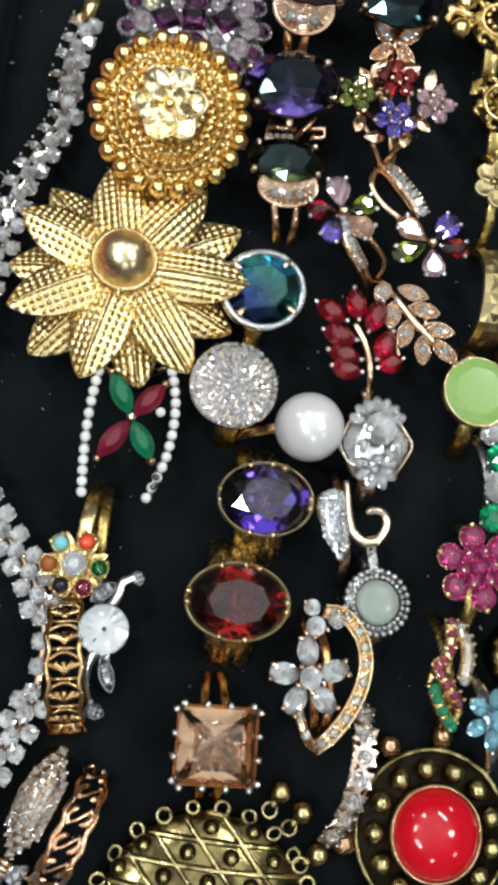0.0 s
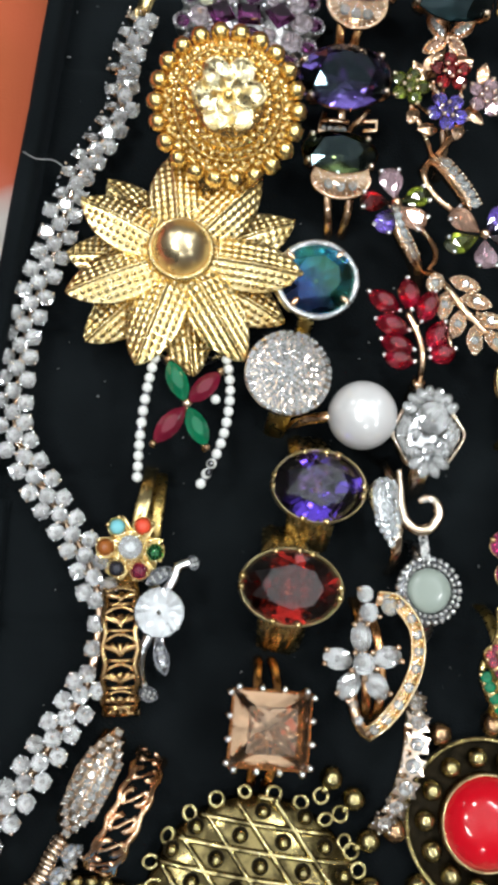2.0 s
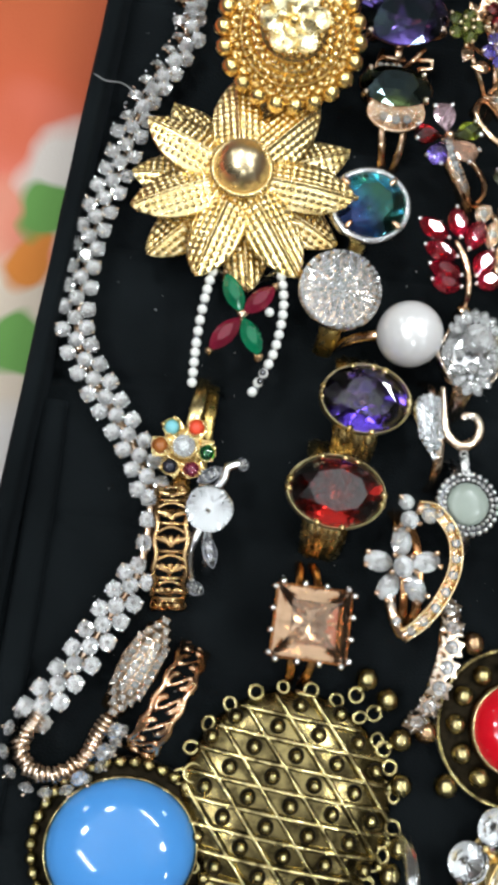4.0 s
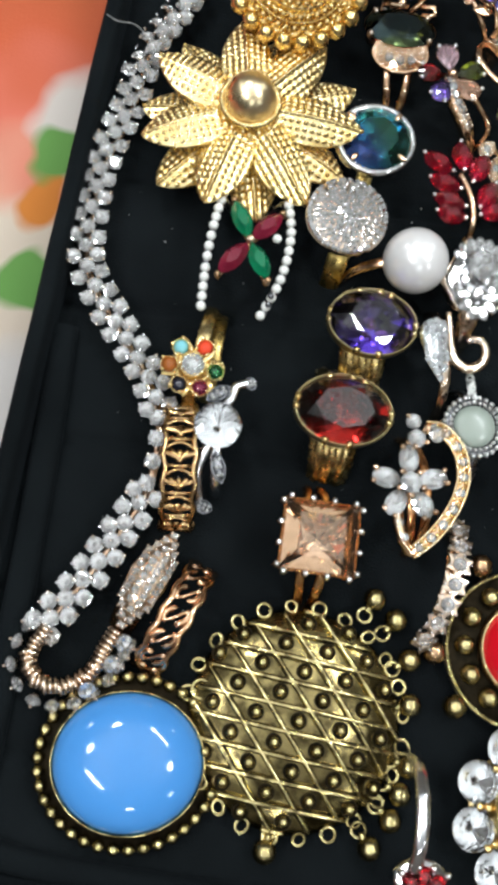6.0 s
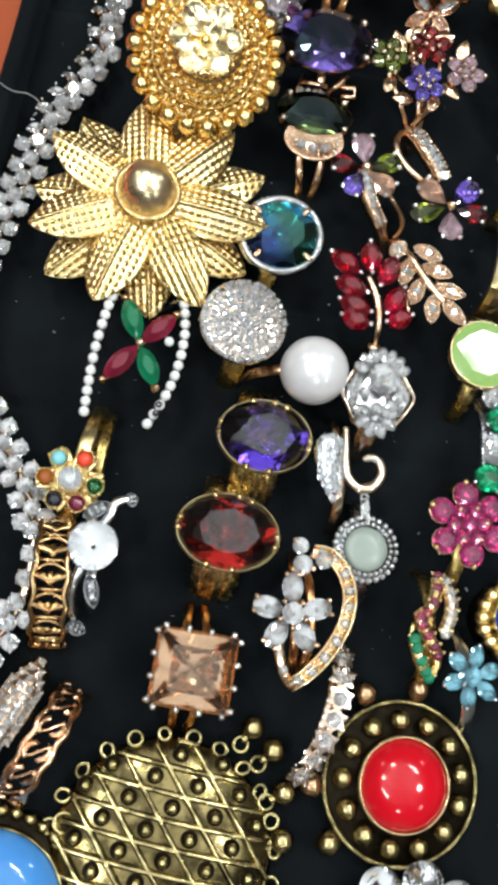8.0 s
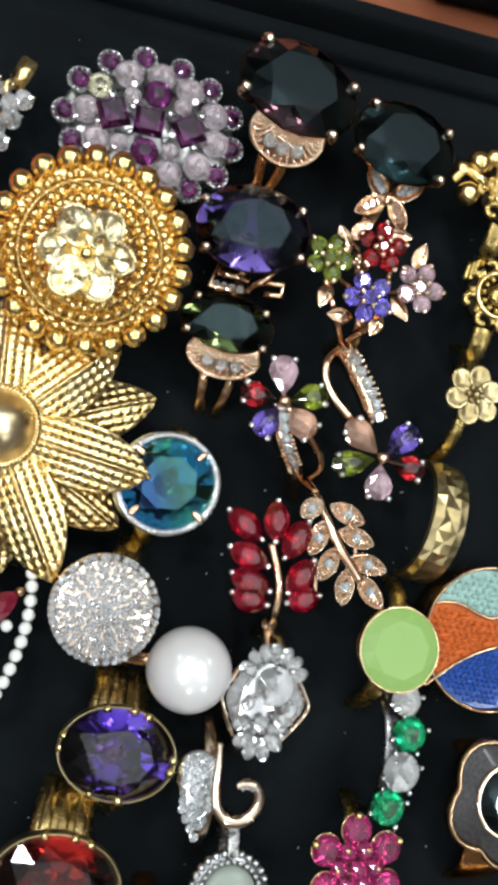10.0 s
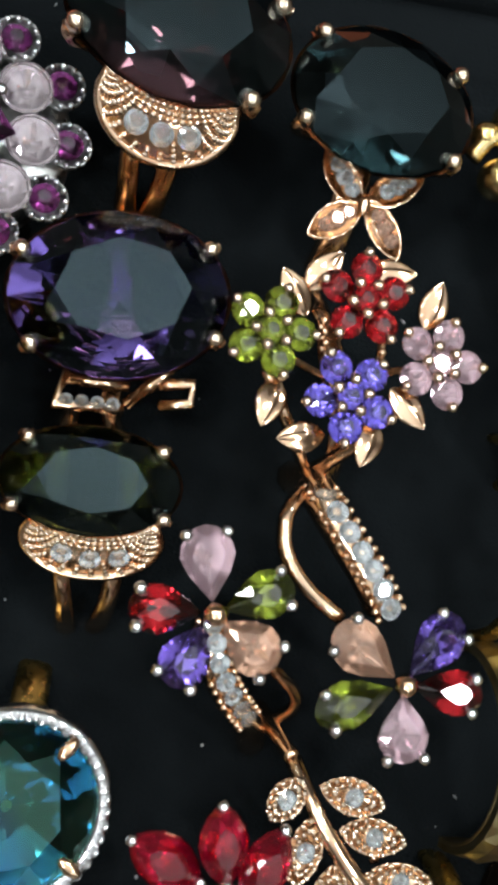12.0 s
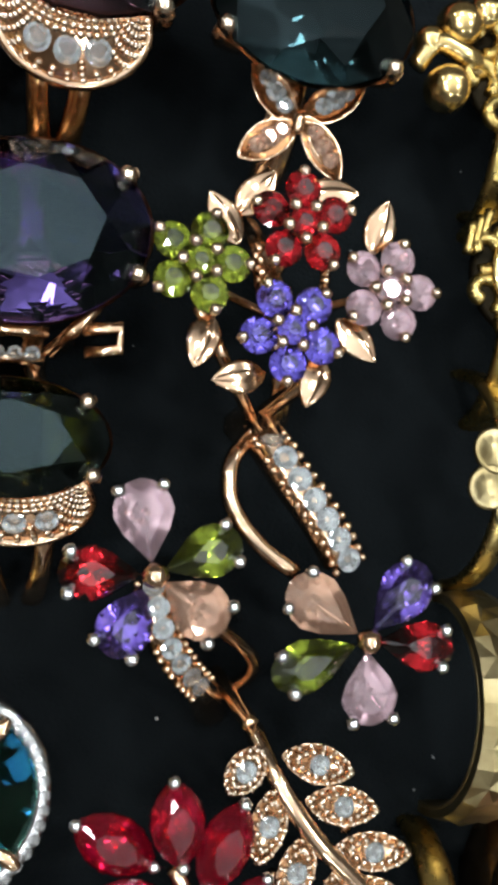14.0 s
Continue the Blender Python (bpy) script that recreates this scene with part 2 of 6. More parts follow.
def plain_material(name, color, rough=0.8):
    m, tree, bsdf = nodes(name)
    tx = texture(tree, "ShaderNodeTexNoise", 6.0)
    link(tree, ramp(tree, tx.outputs["Fac"], [(0.3, tuple(c * 0.94 for c in color)), (0.7, color)]), bsdf.inputs["Base Color"])
    bsdf.inputs["Roughness"].default_value = rough
    return m


PEARL, VELVET, CLOTH = pearl_material(), velvet_material(), cloth_material()
PAINT, DARK_PAINT = plain_material("white_paint", (0.80, 0.81, 0.82)), plain_material("dark_paint", (0.15, 0.135, 0.12))
FLOOR_TILE, WOOD = plain_material("floor_tile", (0.20, 0.19, 0.18), 0.4), plain_material("table_wood", (0.25, 0.14, 0.07), 0.5)
LINT = plain_material("lint", (0.34, 0.34, 0.34))


# ---- building helpers: all places in millimetres ----
ORG = {}


def finish(name, bm, mat, smooth=True, org=(0, 0, 0)):
    bmesh.ops.recalc_face_normals(bm, faces=bm.faces)
    for v in bm.verts:
        v.co = (v.co - Vector(org)) * MM
    for f in bm.faces:
        f.smooth = smooth
    me = bpy.data.meshes.new(name)
    bm.to_mesh(me)
    bm.free()
    me.materials.append(mat)
    return me


def thing(name, x, y, label, category, group=""):
    e = new(name)
    e.empty_display_size = 0.003
    e.location = (x * MM, y * MM, 0)
    ORG[e] = (x, y, 0)
    return tagged(e, label, category, group)


def part(name, bm, mat, parent, label="", smooth=True):
    org = ORG[parent]
    ob = new(name, finish(name, bm, mat, smooth, org))
    ob.parent = parent
    ORG[ob] = org
    return tagged(ob, label)


def put(name, me, parent, at, rot=(0, 0, 0), s=1.0, label=""):
    """A shared mesh of unit size (1 mm) as a part, at a place of the tray."""
    ob = new(name, me)
    ob.parent = parent
    s = (s, s, s) if isinstance(s, (int, float)) else s
    ob.matrix_basis = Matrix.LocRotScale((Vector(at) - Vector(ORG[parent])) * MM, Euler([radians(a) for a in rot]), s)
    return tagged(ob, label)


CACHE = {}


def outline(shape, a):
    c, s = math.cos(a), math.sin(a)
    if shape == "pear":  # point towards -x
        return (c if c > 0 else 1.45 * c, s * (1 - 0.78 * max(0.0, -c) ** 1.5))
    if shape == "marquise":
        return (c, 0.5 * math.copysign(abs(s) ** 1.55, s))
    if shape == "square":
        m = max(abs(c), abs(s))
        return (c / m, s / m)
    if shape == "kite":
        return (c, s * (1 - 0.25 * c))
    return (c, s)


def gem(mat, shape="round", n=8, table=None, crown=None, pav=None):
    """A brilliant cut of radius 1: table, stars, kites, girdle, pavilion; its girdle lies at z = 0. Pale stones are cut shallow, coloured ones deep."""
    cut = (0.6, 0.22, 0.55) if mat in (RHINE, SPARK, CZ, PINK, LILAC, BLUSH, TOPAZ) else (0.45, 0.42, 0.85)
    table, crown, pav = [c if v is None else v for v, c in zip((table, crown, pav), cut)]
    key = ("gem", mat.name, shape, n, table, crown, pav)
    if key in CACHE:
        return CACHE[key]
    bm = bmesh.new()

    def ring(count, r, z, turn):
        out = []
        for i in range(count):
            x, y = outline(shape, 2 * math.pi * (i + turn) / count)
            out.append(bm.verts.new((r * x, r * y, z)))
        return out

    top, mid = ring(n, table, crown, 0), ring(n, (1 + table) / 2 + 0.03, crown * 0.52, 0.5)
    g1, g2 = ring(2 * n, 1.0, 0.03, 0), ring(2 * n, 1.0, -0.03, 0)
    low, tip = ring(n, 0.36, -pav * 0.68, 0.5), bm.verts.new((0, 0, -pav))
    bm.faces.new(top)
    for i in range(n):
        j, h = (i + 1) % n, (i - 1) % n
        a, b, c = 2 * i, 2 * i + 1, (2 * i + 2) % (2 * n)
        for f in ((top[i], top[j], mid[i]), (top[i], mid[h], g1[a], mid[i]), (mid[i], g1[a], g1[b]), (mid[i], g1[b], g1[c]),
                  (g1[a], g1[b], g2[b], g2[a]), (g1[b], g1[c], g2[c], g2[b]),
                  (low[i], g2[a], g2[b]), (low[i], g2[b], g2[c]), (tip, low[h], g2[a], low[i])):
            bm.faces.new(f)
    me = finish("stone", bm, mat, False)
    if mat.name in BACKED:
        me.materials.append(BACKED[mat.name])
        for f in me.polygons:
            if f.center.z < -0.04 * MM:
                f.material_index = 1
    CACHE[key] = me
    return me


def lathe(bm, profile, seg, wave=None):
    """A turned form from (radius, height) pairs; wave(angle, index) lifts it."""
    rings = []
    for k, (r, z) in enumerate(profile):
        if r < 1e-4:
            rings.append([bm.verts.new((0, 0, z))])
        else:
            rings.append([bm.verts.new((r * math.cos(2 * math.pi * i / seg), r * math.sin(2 * math.pi * i / seg), z + (wave(2 * math.pi * i / seg, k) if wave else 0))) for i in range(seg)])
    for a, b in zip(rings, rings[1:]):
        for i in range(seg):
            j = (i + 1) % seg
            if len(a) == 1:
                bm.faces.new((a[0], b[i], b[j]))
            elif len(b) == 1:
                bm.faces.new((a[i], b[0], a[j]))
            else:
                bm.faces.new((a[i], b[i], b[j], a[j]))


def moved(bm, count, m):
    """Moves the vertices made since the mesh had that many."""
    bm.verts.ensure_lookup_table()
    for v in bm.verts[count:]:
        v.co = m @ v.co


def ball(mat, fine=2):
    key = ("ball", mat.name, fine)
    if key not in CACHE:
        bm = bmesh.new()
        bmesh.ops.create_icosphere(bm, subdivisions=fine, radius=1)
        CACHE[key] = finish("ball", bm, mat)
    return CACHE[key]


def cup(mat, shape="round", rim=True):
    """A stone's setting: a thin cup, for a stone of radius 1; rim: with a rolled edge round the stone."""
    key = ("cup", mat.name, shape, rim)
    if key not in CACHE:
        bm = bmesh.new()
        edge = [(0.95, -0.2), (1.12, 0.02), (1.09, 0.1), (1.02, 0.09), (0.96, -0.08)] if rim else [(0.9, -0.24), (0.96, -0.1), (0.94, -0.06), (0.88, -0.12)]
        lathe(bm, [(0, -1.05), (0.5, -1.0)] + edge + [(0.45, -0.88), (0, -0.9)], 16)
        for v in bm.verts:
            r, a = math.hypot(v.co.x, v.co.y), math.atan2(v.co.y, v.co.x)
            x, y = outline(shape, a)
            v.co.x, v.co.y = r * x, r * y
        CACHE[key] = finish("setting", bm, mat)
    return CACHE[key]


def dome(mat, flat=2.0):
    key = ("dome", mat.name, flat)
    if key not in CACHE:
        bm = bmesh.new()
        prof = [(1.0, -0.25)] + [(math.cos(a) ** (2 / flat), math.sin(a)) for a in [math.pi / 2 * i / 14 for i in range(15)]]
        prof[-1] = (0, 1.0)
        lathe(bm, [(0, -0.25)] + prof, 48)
        CACHE[key] = finish("cabochon", bm, mat)
    return CACHE[key]


def path(pts, n=6):
    """A smooth line through the points (Catmull-Rom)."""
    p = [Vector(q) for q in pts]
    p = [2 * p[0] - p[1]] + p + [2 * p[-1] - p[-2]]
    out = []
    for a, b, c, d in zip(p, p[1:], p[2:], p[3:]):
        for i in range(n):
            t = i / n
            out.append(0.5 * ((2 * b) + (c - a) * t + (2 * a - 5 * b + 4 * c - d) * t * t + (3 * b - a - 3 * c + d) * t ** 3))
    return out + [p[-2]]


def sweep(bm, pts, w, t, side=None, seg=8, closed=False, square=1.0):
    """A rod along pts: half-width w (number or list) and half-thickness t; side: the direction of its width."""
    pts = [Vector(p) for p in pts]
    n, rings = len(pts), []
    for i, p in enumerate(pts):
        d = (pts[(i + 1) % n] - pts[i - 1]) if closed else (pts[min(i + 1, n - 1)] - pts[max(i - 1, 0)])
        d = d.normalized() if d.length > 1e-9 else Vector((0, 1, 0))
        s = Vector(side) if side is not None else d.cross(Vector((0, 0, 1)))
        s = s - d * s.dot(d)
        s = s.normalized() if s.length > 1e-4 else d.orthogonal().normalized()
        u = s.cross(d)
        wi, ti = (w[i] if isinstance(w, (list, tuple)) else w), (t[i] if isinstance(t, (list, tuple)) else t)
        ring = []
        for k in range(seg):
            a = 2 * math.pi * (k + 0.5) / seg
            c, q = math.cos(a), math.sin(a)
            ring.append(bm.verts.new(p + s * (wi * math.copysign(abs(c) ** square, c)) + u * (ti * math.copysign(abs(q) ** square, q))))
        rings.append(ring)
    for i in range(n if closed else n - 1):
        a, b = rings[i], rings[(i + 1) % n]
        for k in range(seg):
            bm.faces.new((a[k], a[(k + 1) % seg], b[(k + 1) % seg], b[k]))
    if not closed:
        bm.faces.new(rings[0])
        bm.faces.new(rings[-1][::-1])


def rod(name, pts, r, mat, parent, label="", seg=8, n=6):
    bm = bmesh.new()
    sweep(bm, path(pts, n), r, r, seg=seg)
    return part(name, bm, mat, parent, label)


def band(parent, mat, x, y, turn, top, radius, wide, narrow, thick, offset=0.0, spread=0.0, name="band", label="", lean=0.0):
    """A finger band standing in the pad: a full hoop whose plane is turned from +y; top: the height of its outer top."""
    ax = Vector((math.cos(radians(turn)), math.sin(radians(turn)), 0))
    u = Vector((-ax.y, ax.x, 0))
    pts, w = [], []
    n = 56
    for i in range(n):
        a = 2 * math.pi * i / n
        near = (1 + math.cos(a)) / 2
        o = offset + spread * (max(0.0, near - 0.35) / 0.65)
        pts.append(Vector((x, y, top - radius)) + u * (radius * math.sin(a)) + Vector((0, 0, radius * math.cos(a))) + ax * (o + lean * math.sin(a)))
        w.append(narrow + (wide - narrow) * near ** 1.5)
    bm = bmesh.new()
    sweep(bm, pts, w, thick, side=ax, seg=10, closed=True, square=0.75)
    return part(name, bm, mat, parent, label)


def hoop(name, x, y, z, rx, ry, wire, mat, parent, turn=0.0, seg=64, twist=0, label="", tall=None):
    """A ring of wire lying flat; twist: that many turns of a two-strand rope."""
    bm = bmesh.new()
    c, s = math.cos(radians(turn)), math.sin(radians(turn))

    def at(a, out, up):
        px, py = (rx + out) * math.cos(a), (ry + out) * math.sin(a)
        return Vector((x + c * px - s * py, y + s * px + c * py, z + up))

    if twist:
        n = twist * 8
        for k in range(2):
            sweep(bm, [at(2 * math.pi * i / n, wire * 0.55 * math.cos(math.pi * k + 2 * math.pi * i * twist / n), wire * 0.55 * math.sin(math.pi * k + 2 * math.pi * i * twist / n)) for i in range(n)], wire * 0.6, wire * 0.6, seg=6, closed=True)
    else:
        sweep(bm, [at(2 * math.pi * i / seg, 0, 0) for i in range(seg)], wire, tall or wire, seg=8, closed=True)
    return part(name, bm, mat, parent, label)


def plate(name, x, y, z, rx, ry, thick, mat, parent, turn=0.0, label="", seg=48):
    """A thin round plate with a rounded edge; z: its top."""
    bm = bmesh.new()
    e = min(thick * 0.4, 0.5)
    lathe(bm, [(0, -thick), (1, -thick), (1 + e / rx, -thick + e), (1 + e / rx, -e), (1, 0), (0, 0)], seg)
    moved(bm, 0, Matrix.Translation((x, y, z)) @ Matrix.Rotation(radians(turn), 4, "Z") @ Matrix.Diagonal((rx, ry, 1, 1)))
    return part(name, bm, mat, parent, label)


def beads(name, parent, mat, x, y, z, rx, ry, r, count, turn=0.0, fine=2, start=0.0, stop=360.0):
    for i in range(count):
        a = radians(start + (stop - start) * i / count)
        px, py = rx * math.cos(a), ry * math.sin(a)
        c, s = math.cos(radians(turn)), math.sin(radians(turn))
        put(name, ball(mat, fine), parent, (x + c * px - s * py, y + s * px + c * py, z), (0, 0, math.degrees(a)), r)


def stone(parent, mat, at, r, shape="round", turn=0.0, setting=None, tilt=(0, 0), n=8, name="stone", label="", table=None, crown=None, pav=None, high=None, fit=1.0):
    """A cut stone with its girdle at the place; r: radius or (half-length, half-width)."""
    a, b = (r, r) if isinstance(r, (int, float)) else r
    if shape == "marquise":
        s = (a, 2 * b, min(a, 2 * b) if high is None else high)
    else:
        s = (a, b, min(a, b) if high is None else high)
    rot = (tilt[0], tilt[1], turn)
    ob = put(name, gem(mat, shape, n, table, crown, pav), parent, at, rot, s, label)
    if setting:
        put("setting", cup(setting, shape, False), parent, (at[0], at[1], at[2] - 0.02), rot, tuple(c * fit for c in s))
    return ob


def prongs(parent, mat, places, r):
    for p in places:
        put("prong", ball(mat, 2), parent, p, (0, 0, 0), (r, r, r * 1.1))


def oval_prongs(parent, mat, x, y, z, a, b, turn, angles, r, drop=4.0, claw=True):
    """Claws that rise beside an oval stone and close over its edge with a round tip."""
    c, s = math.cos(radians(turn)), math.sin(radians(turn))

    def at(f, t, up):
        px, py = f * a * math.cos(radians(t)), f * b * math.sin(radians(t))
        return (x + c * px - s * py, y + s * px + c * py, z + up)

    for t in angles:
        put("prong", ball(PALE_ROSE if mat == ROSE else mat, 3), parent, at(1.0, t, 0.5), (0, 0, 0), r)
        if claw:
            rod("claw", [at(0.72, t, -drop), at(1.02, t, -drop * 0.4), at(1.05, t, 0.3)], r * 0.72, mat, parent, n=4)


# ---- the room, the table and the tray ----
def box(bm, a, b):
    n = len(bm.verts)
    bmesh.ops.create_cube(bm, size=1)
    bm.verts.ensure_lookup_table()
    for v in bm.verts[n:]:
        v.co = Vector([a[i] if v.co[i] < 0 else b[i] for i in range(3)])


def slab(name, a, b, mat, label, category):
    bm = bmesh.new()
    box(bm, a, b)
    return tagged(new(name, finish(name, bm, mat, False)), label, category, kind="structure")


# walls and floor stay out of view; dark, so the stones' facets mirror more contrast
TOP = CEILING_Z * 1000
slab("floor", (-2600, -2600, -860), (2600, 2600, -762), FLOOR_TILE, "unseen floor of the room, dark like the walls", "floor")
slab("ceiling", (-2600, -2600, TOP), (2600, 2600, TOP + 100), PAINT, "plain white painted ceiling", "ceiling")
slab("wall_north", (-2600, 2500, -762), (2600, 2600, TOP), DARK_PAINT, "unseen plain wall, dark to give the stones contrast", "wall")
slab("wall_south", (-2600, -2600, -762), (2600, -2500, TOP), DARK_PAINT, "unseen plain wall, dark to give the stones contrast", "wall")
slab("wall_east", (2500, -2500, -762), (2600, 2500, TOP), DARK_PAINT, "unseen plain wall, dark to give the stones contrast", "wall")
slab("wall_west", (-2600, -2500, -762), (-2500, 2500, TOP), DARK_PAINT, "unseen plain wall, dark to give the stones contrast", "wall")

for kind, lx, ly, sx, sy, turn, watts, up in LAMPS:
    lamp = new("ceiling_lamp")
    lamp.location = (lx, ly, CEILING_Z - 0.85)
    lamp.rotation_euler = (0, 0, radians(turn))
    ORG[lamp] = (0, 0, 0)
    tagged(lamp, "white suspended tube lamp with added upward light for the ceiling" if kind == "tube" else "white suspended drum lamp out of view with added upward light", "lamp", "ceiling lamps")
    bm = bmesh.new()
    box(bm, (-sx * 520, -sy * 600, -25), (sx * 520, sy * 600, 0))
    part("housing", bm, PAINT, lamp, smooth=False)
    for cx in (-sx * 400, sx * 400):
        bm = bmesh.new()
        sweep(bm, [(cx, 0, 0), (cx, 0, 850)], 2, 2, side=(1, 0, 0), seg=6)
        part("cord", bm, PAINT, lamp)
    # the downward light, then an added upward panel that brightens the ceiling
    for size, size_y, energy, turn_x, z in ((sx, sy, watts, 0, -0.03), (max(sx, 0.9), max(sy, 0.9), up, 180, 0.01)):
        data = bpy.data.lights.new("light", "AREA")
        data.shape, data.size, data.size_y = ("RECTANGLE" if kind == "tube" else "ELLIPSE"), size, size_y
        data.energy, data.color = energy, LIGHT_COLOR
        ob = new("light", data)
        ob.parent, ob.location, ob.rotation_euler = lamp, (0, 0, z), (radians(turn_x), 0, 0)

table = thing("table", 0, 0, "brown wooden table under a floral cloth", "table")
bm = bmesh.new()
box(bm, (-600, -450, -45), (600, 450, -14))
part("tabletop", bm, WOOD, table, smooth=False)
for lx in (-560, 500):
    for ly in (-410, 350):
        bm = bmesh.new()
        box(bm, (lx, ly, -762), (lx + 60, ly + 60, -45))
        part("leg", bm, WOOD, table, smooth=False)
bm = bmesh.new()
bmesh.ops.create_grid(bm, x_segments=90, y_segments=70, size=1)
for v in bm.verts:
    v.co = Vector((v.co.x * 610, v.co.y * 460, -12.5 + 0.8 * noise.noise((v.co.x * 9, v.co.y * 9, 0))))
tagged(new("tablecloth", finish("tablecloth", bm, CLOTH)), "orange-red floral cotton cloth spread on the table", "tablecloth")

# the pad's corners: the side rims run slightly askew
NW, NE, SE, SW = Vector((-40.9, 102.8)), Vector((118, 111.8)), Vector((100, -116)), Vector((-62.2, -102))


def inside(u, v):
    """A place on the pad: u from west to east, v from south to north."""
    a, b = SW.lerp(SE, u), NW.lerp(NE, u)
    return a.lerp(b, v)


tray = thing("jewellery_tray", 0, 0, "black velvet jewellery tray with a raised padded rim", "tray")
bm = bmesh.new()
NU, NV = 60, 150
SEAMS = [k * 26.0 - 112 for k in range(9)]
grid = []
for j in range(NV + 1):
    row = []
    for i in range(NU + 1):
        p = inside(i / NU, j / NV)
        d = min(abs(p.y + 0.03 * p.x - s) for s in SEAMS)
        row.append(bm.verts.new((p.x, p.y, -1.6 * math.exp(-(d / 0.9) ** 2) + 0.25 * noise.noise((p.x * 0.05, p.y * 0.05, 0)))))
    grid.append(row)
for j in range(NV):
    for i in range(NU):
        bm.faces.new((grid[j][i], grid[j][i + 1], grid[j + 1][i + 1], grid[j + 1][i]))
part("pad", bm, VELVET, tray, "black velvet pad with ring slots")
bm = bmesh.new()
low = [bm.verts.new((q.x, q.y, -12)) for q in (SW, SE, NE, NW)]
top = [bm.verts.new((q.x, q.y, -9)) for q in (SW, SE, NE, NW)]
for f in (low, top, *[(low[i], low[i - 1], top[i - 1], top[i]) for i in range(4)]):
    bm.faces.new(f)
part("base", bm, VELVET, tray, smooth=False)
for a, b in ((SW, NW), (NW, NE), (NE, SE), (SE, SW)):
    bm = bmesh.new()
    out = Vector(((b - a).normalized().y * -1, (b - a).normalized().x))
    d = (b - a).normalized()
    pts = []
    for i in range(41):
        p = (a - d * 3).lerp(b + d * 3, i / 40) + out * 1.9
        pts.append((p.x + 0.15 * noise.noise((i * 0.4, 3, a.x)), p.y, -2.6 + 0.3 * noise.noise((i * 0.3, 0, a.x))))
    sweep(bm, pts, 2.0, 9.6, seg=20, square=0.5)
    part("rim", bm, VELVET, tray, "black velvet padded rim")

# a loose fold of the lining lies along the lower west corner and the north edge
for pts, wide in (([(-51.2, -12, 0), (-51.8, -30, 0.3), (-53.6, -60, 0.2), (-56.0, -86, 0.3), (-57.4, -97, 0.3)], 2.5), ([(-57.0, -98.5, 0.3), (-44, -101.6, 0.2), (-20, -104.4, 0.2), (20, -108.6, 0.2)], 2.2), ([(-37, 100.6, 0.2), (-10, 102.2, 0.3), (20, 103.8, 0.2), (60, 106, 0.3), (90, 107.6, 0.2)], 2.0)):
    bm = bmesh.new()
    sweep(bm, path(pts, 8), wide, 2.4, seg=14, square=0.7)
    part("lining_fold", bm, VELVET, tray)

other = thing("black_box", 60, 150, "black velvet box beside the jewellery tray on the cloth", "box")
bm = bmesh.new()
box(bm, (34, 127, -12.4), (160, 210, 2))
bmesh.ops.bevel(bm, geom=bm.edges[:], offset=2.5, segments=3, affect="EDGES")
moved(bm, 0, Matrix.Translation((44, 131, 0)) @ Matrix.Rotation(radians(5), 4, "Z") @ Matrix.Translation((-44, -131, 0)))
part("lid", bm, VELVET, other)

# lint and a stray hair on the velvet
rng = random.Random(7)
bm = bmesh.new()
for k in range(110):
    x, y = rng.uniform(-50, 55), rng.uniform(-100, 100)
    n0 = len(bm.verts)
    r = rng.choice((0.07, 0.09, 0.12, 0.18))
    bmesh.ops.create_icosphere(bm, subdivisions=1, radius=r)
    moved(bm, n0, Matrix.Translation((x, y, 0.15)) @ Matrix.Rotation(rng.uniform(0, 6), 4, "Z") @ Matrix.Diagonal((rng.choice((1, 1, 3)), 1, 0.6, 1)))
tagged(new("lint", finish("lint", bm, LINT)), "pale specks of dust and lint on black velvet", "lint", kind="stuff")
hair = thing("hair", -45, 52, "thin pale stray thread lying over the tray rim", "thread")
rod("strand", [(-49.1, 48.3, 8.0), (-46.9, 47.5, 7.5), (-44.3, 47.6, 7.2), (-42.6, 47.0, 6.8), (-41.9, 46.1, 6.4)], 0.09, LINT, hair, seg=5)


# ---- the large brooches ----
def petal_mesh(length, width, mat, key):
    """A pointed petal along +x, folded at its midrib and embossed with rows of studs, thin, with a rolled back."""
    bm = bmesh.new()
    nu, nv = 100, 60
    top, low = [], []
    for i in range(nu + 1):
        s = i / nu
        hw = width * math.sin(math.pi * min(1.0, s ** 1.12)) ** 0.72 + 0.05
        a, b = [], []
        for j in range(nv + 1):
            q = 2 * j / nv - 1
            x, y = s * length, q * hw
            z = 1.5 * math.sin(math.pi * s * 0.8) - 2.0 * abs(q) * (hw / width) - 1.0 * s * s
            stud = max(0.0, math.cos((0.9 * x + abs(y)) * 2.75) * math.cos((0.9 * x - abs(y)) * 2.75))
            edge = min(1.0, 6 * (1 - abs(q)), 5 * abs(q) + 0.25)
            rib = 0.22 * math.exp(-(y / 0.22) ** 2)
            a.append(bm.verts.new((x, y, z + 0.34 * stud ** 0.8 * edge + rib)))
            b.append(bm.verts.new((x, y, z - 0.4)))
        top.append(a), low.append(b)
    for i in range(nu):
        for j in range(nv):
            bm.faces.new((top[i][j], top[i + 1][j], top[i + 1][j + 1], top[i][j + 1]))
            if i % 4 == 0 and j % 4 == 0:
                bm.faces.new((low[i][j], low[i][j + 4], low[i + 4][j + 4], low[i + 4][j]))
        for j in (0, nv):
            bm.faces.new((top[i][j], top[i + 1][j], low[i + 1][j], low[i][j]))
    bmesh.ops.delete(bm, geom=[v for v in bm.verts if not v.link_faces], context="VERTS")
    return finish(key, bm, mat)


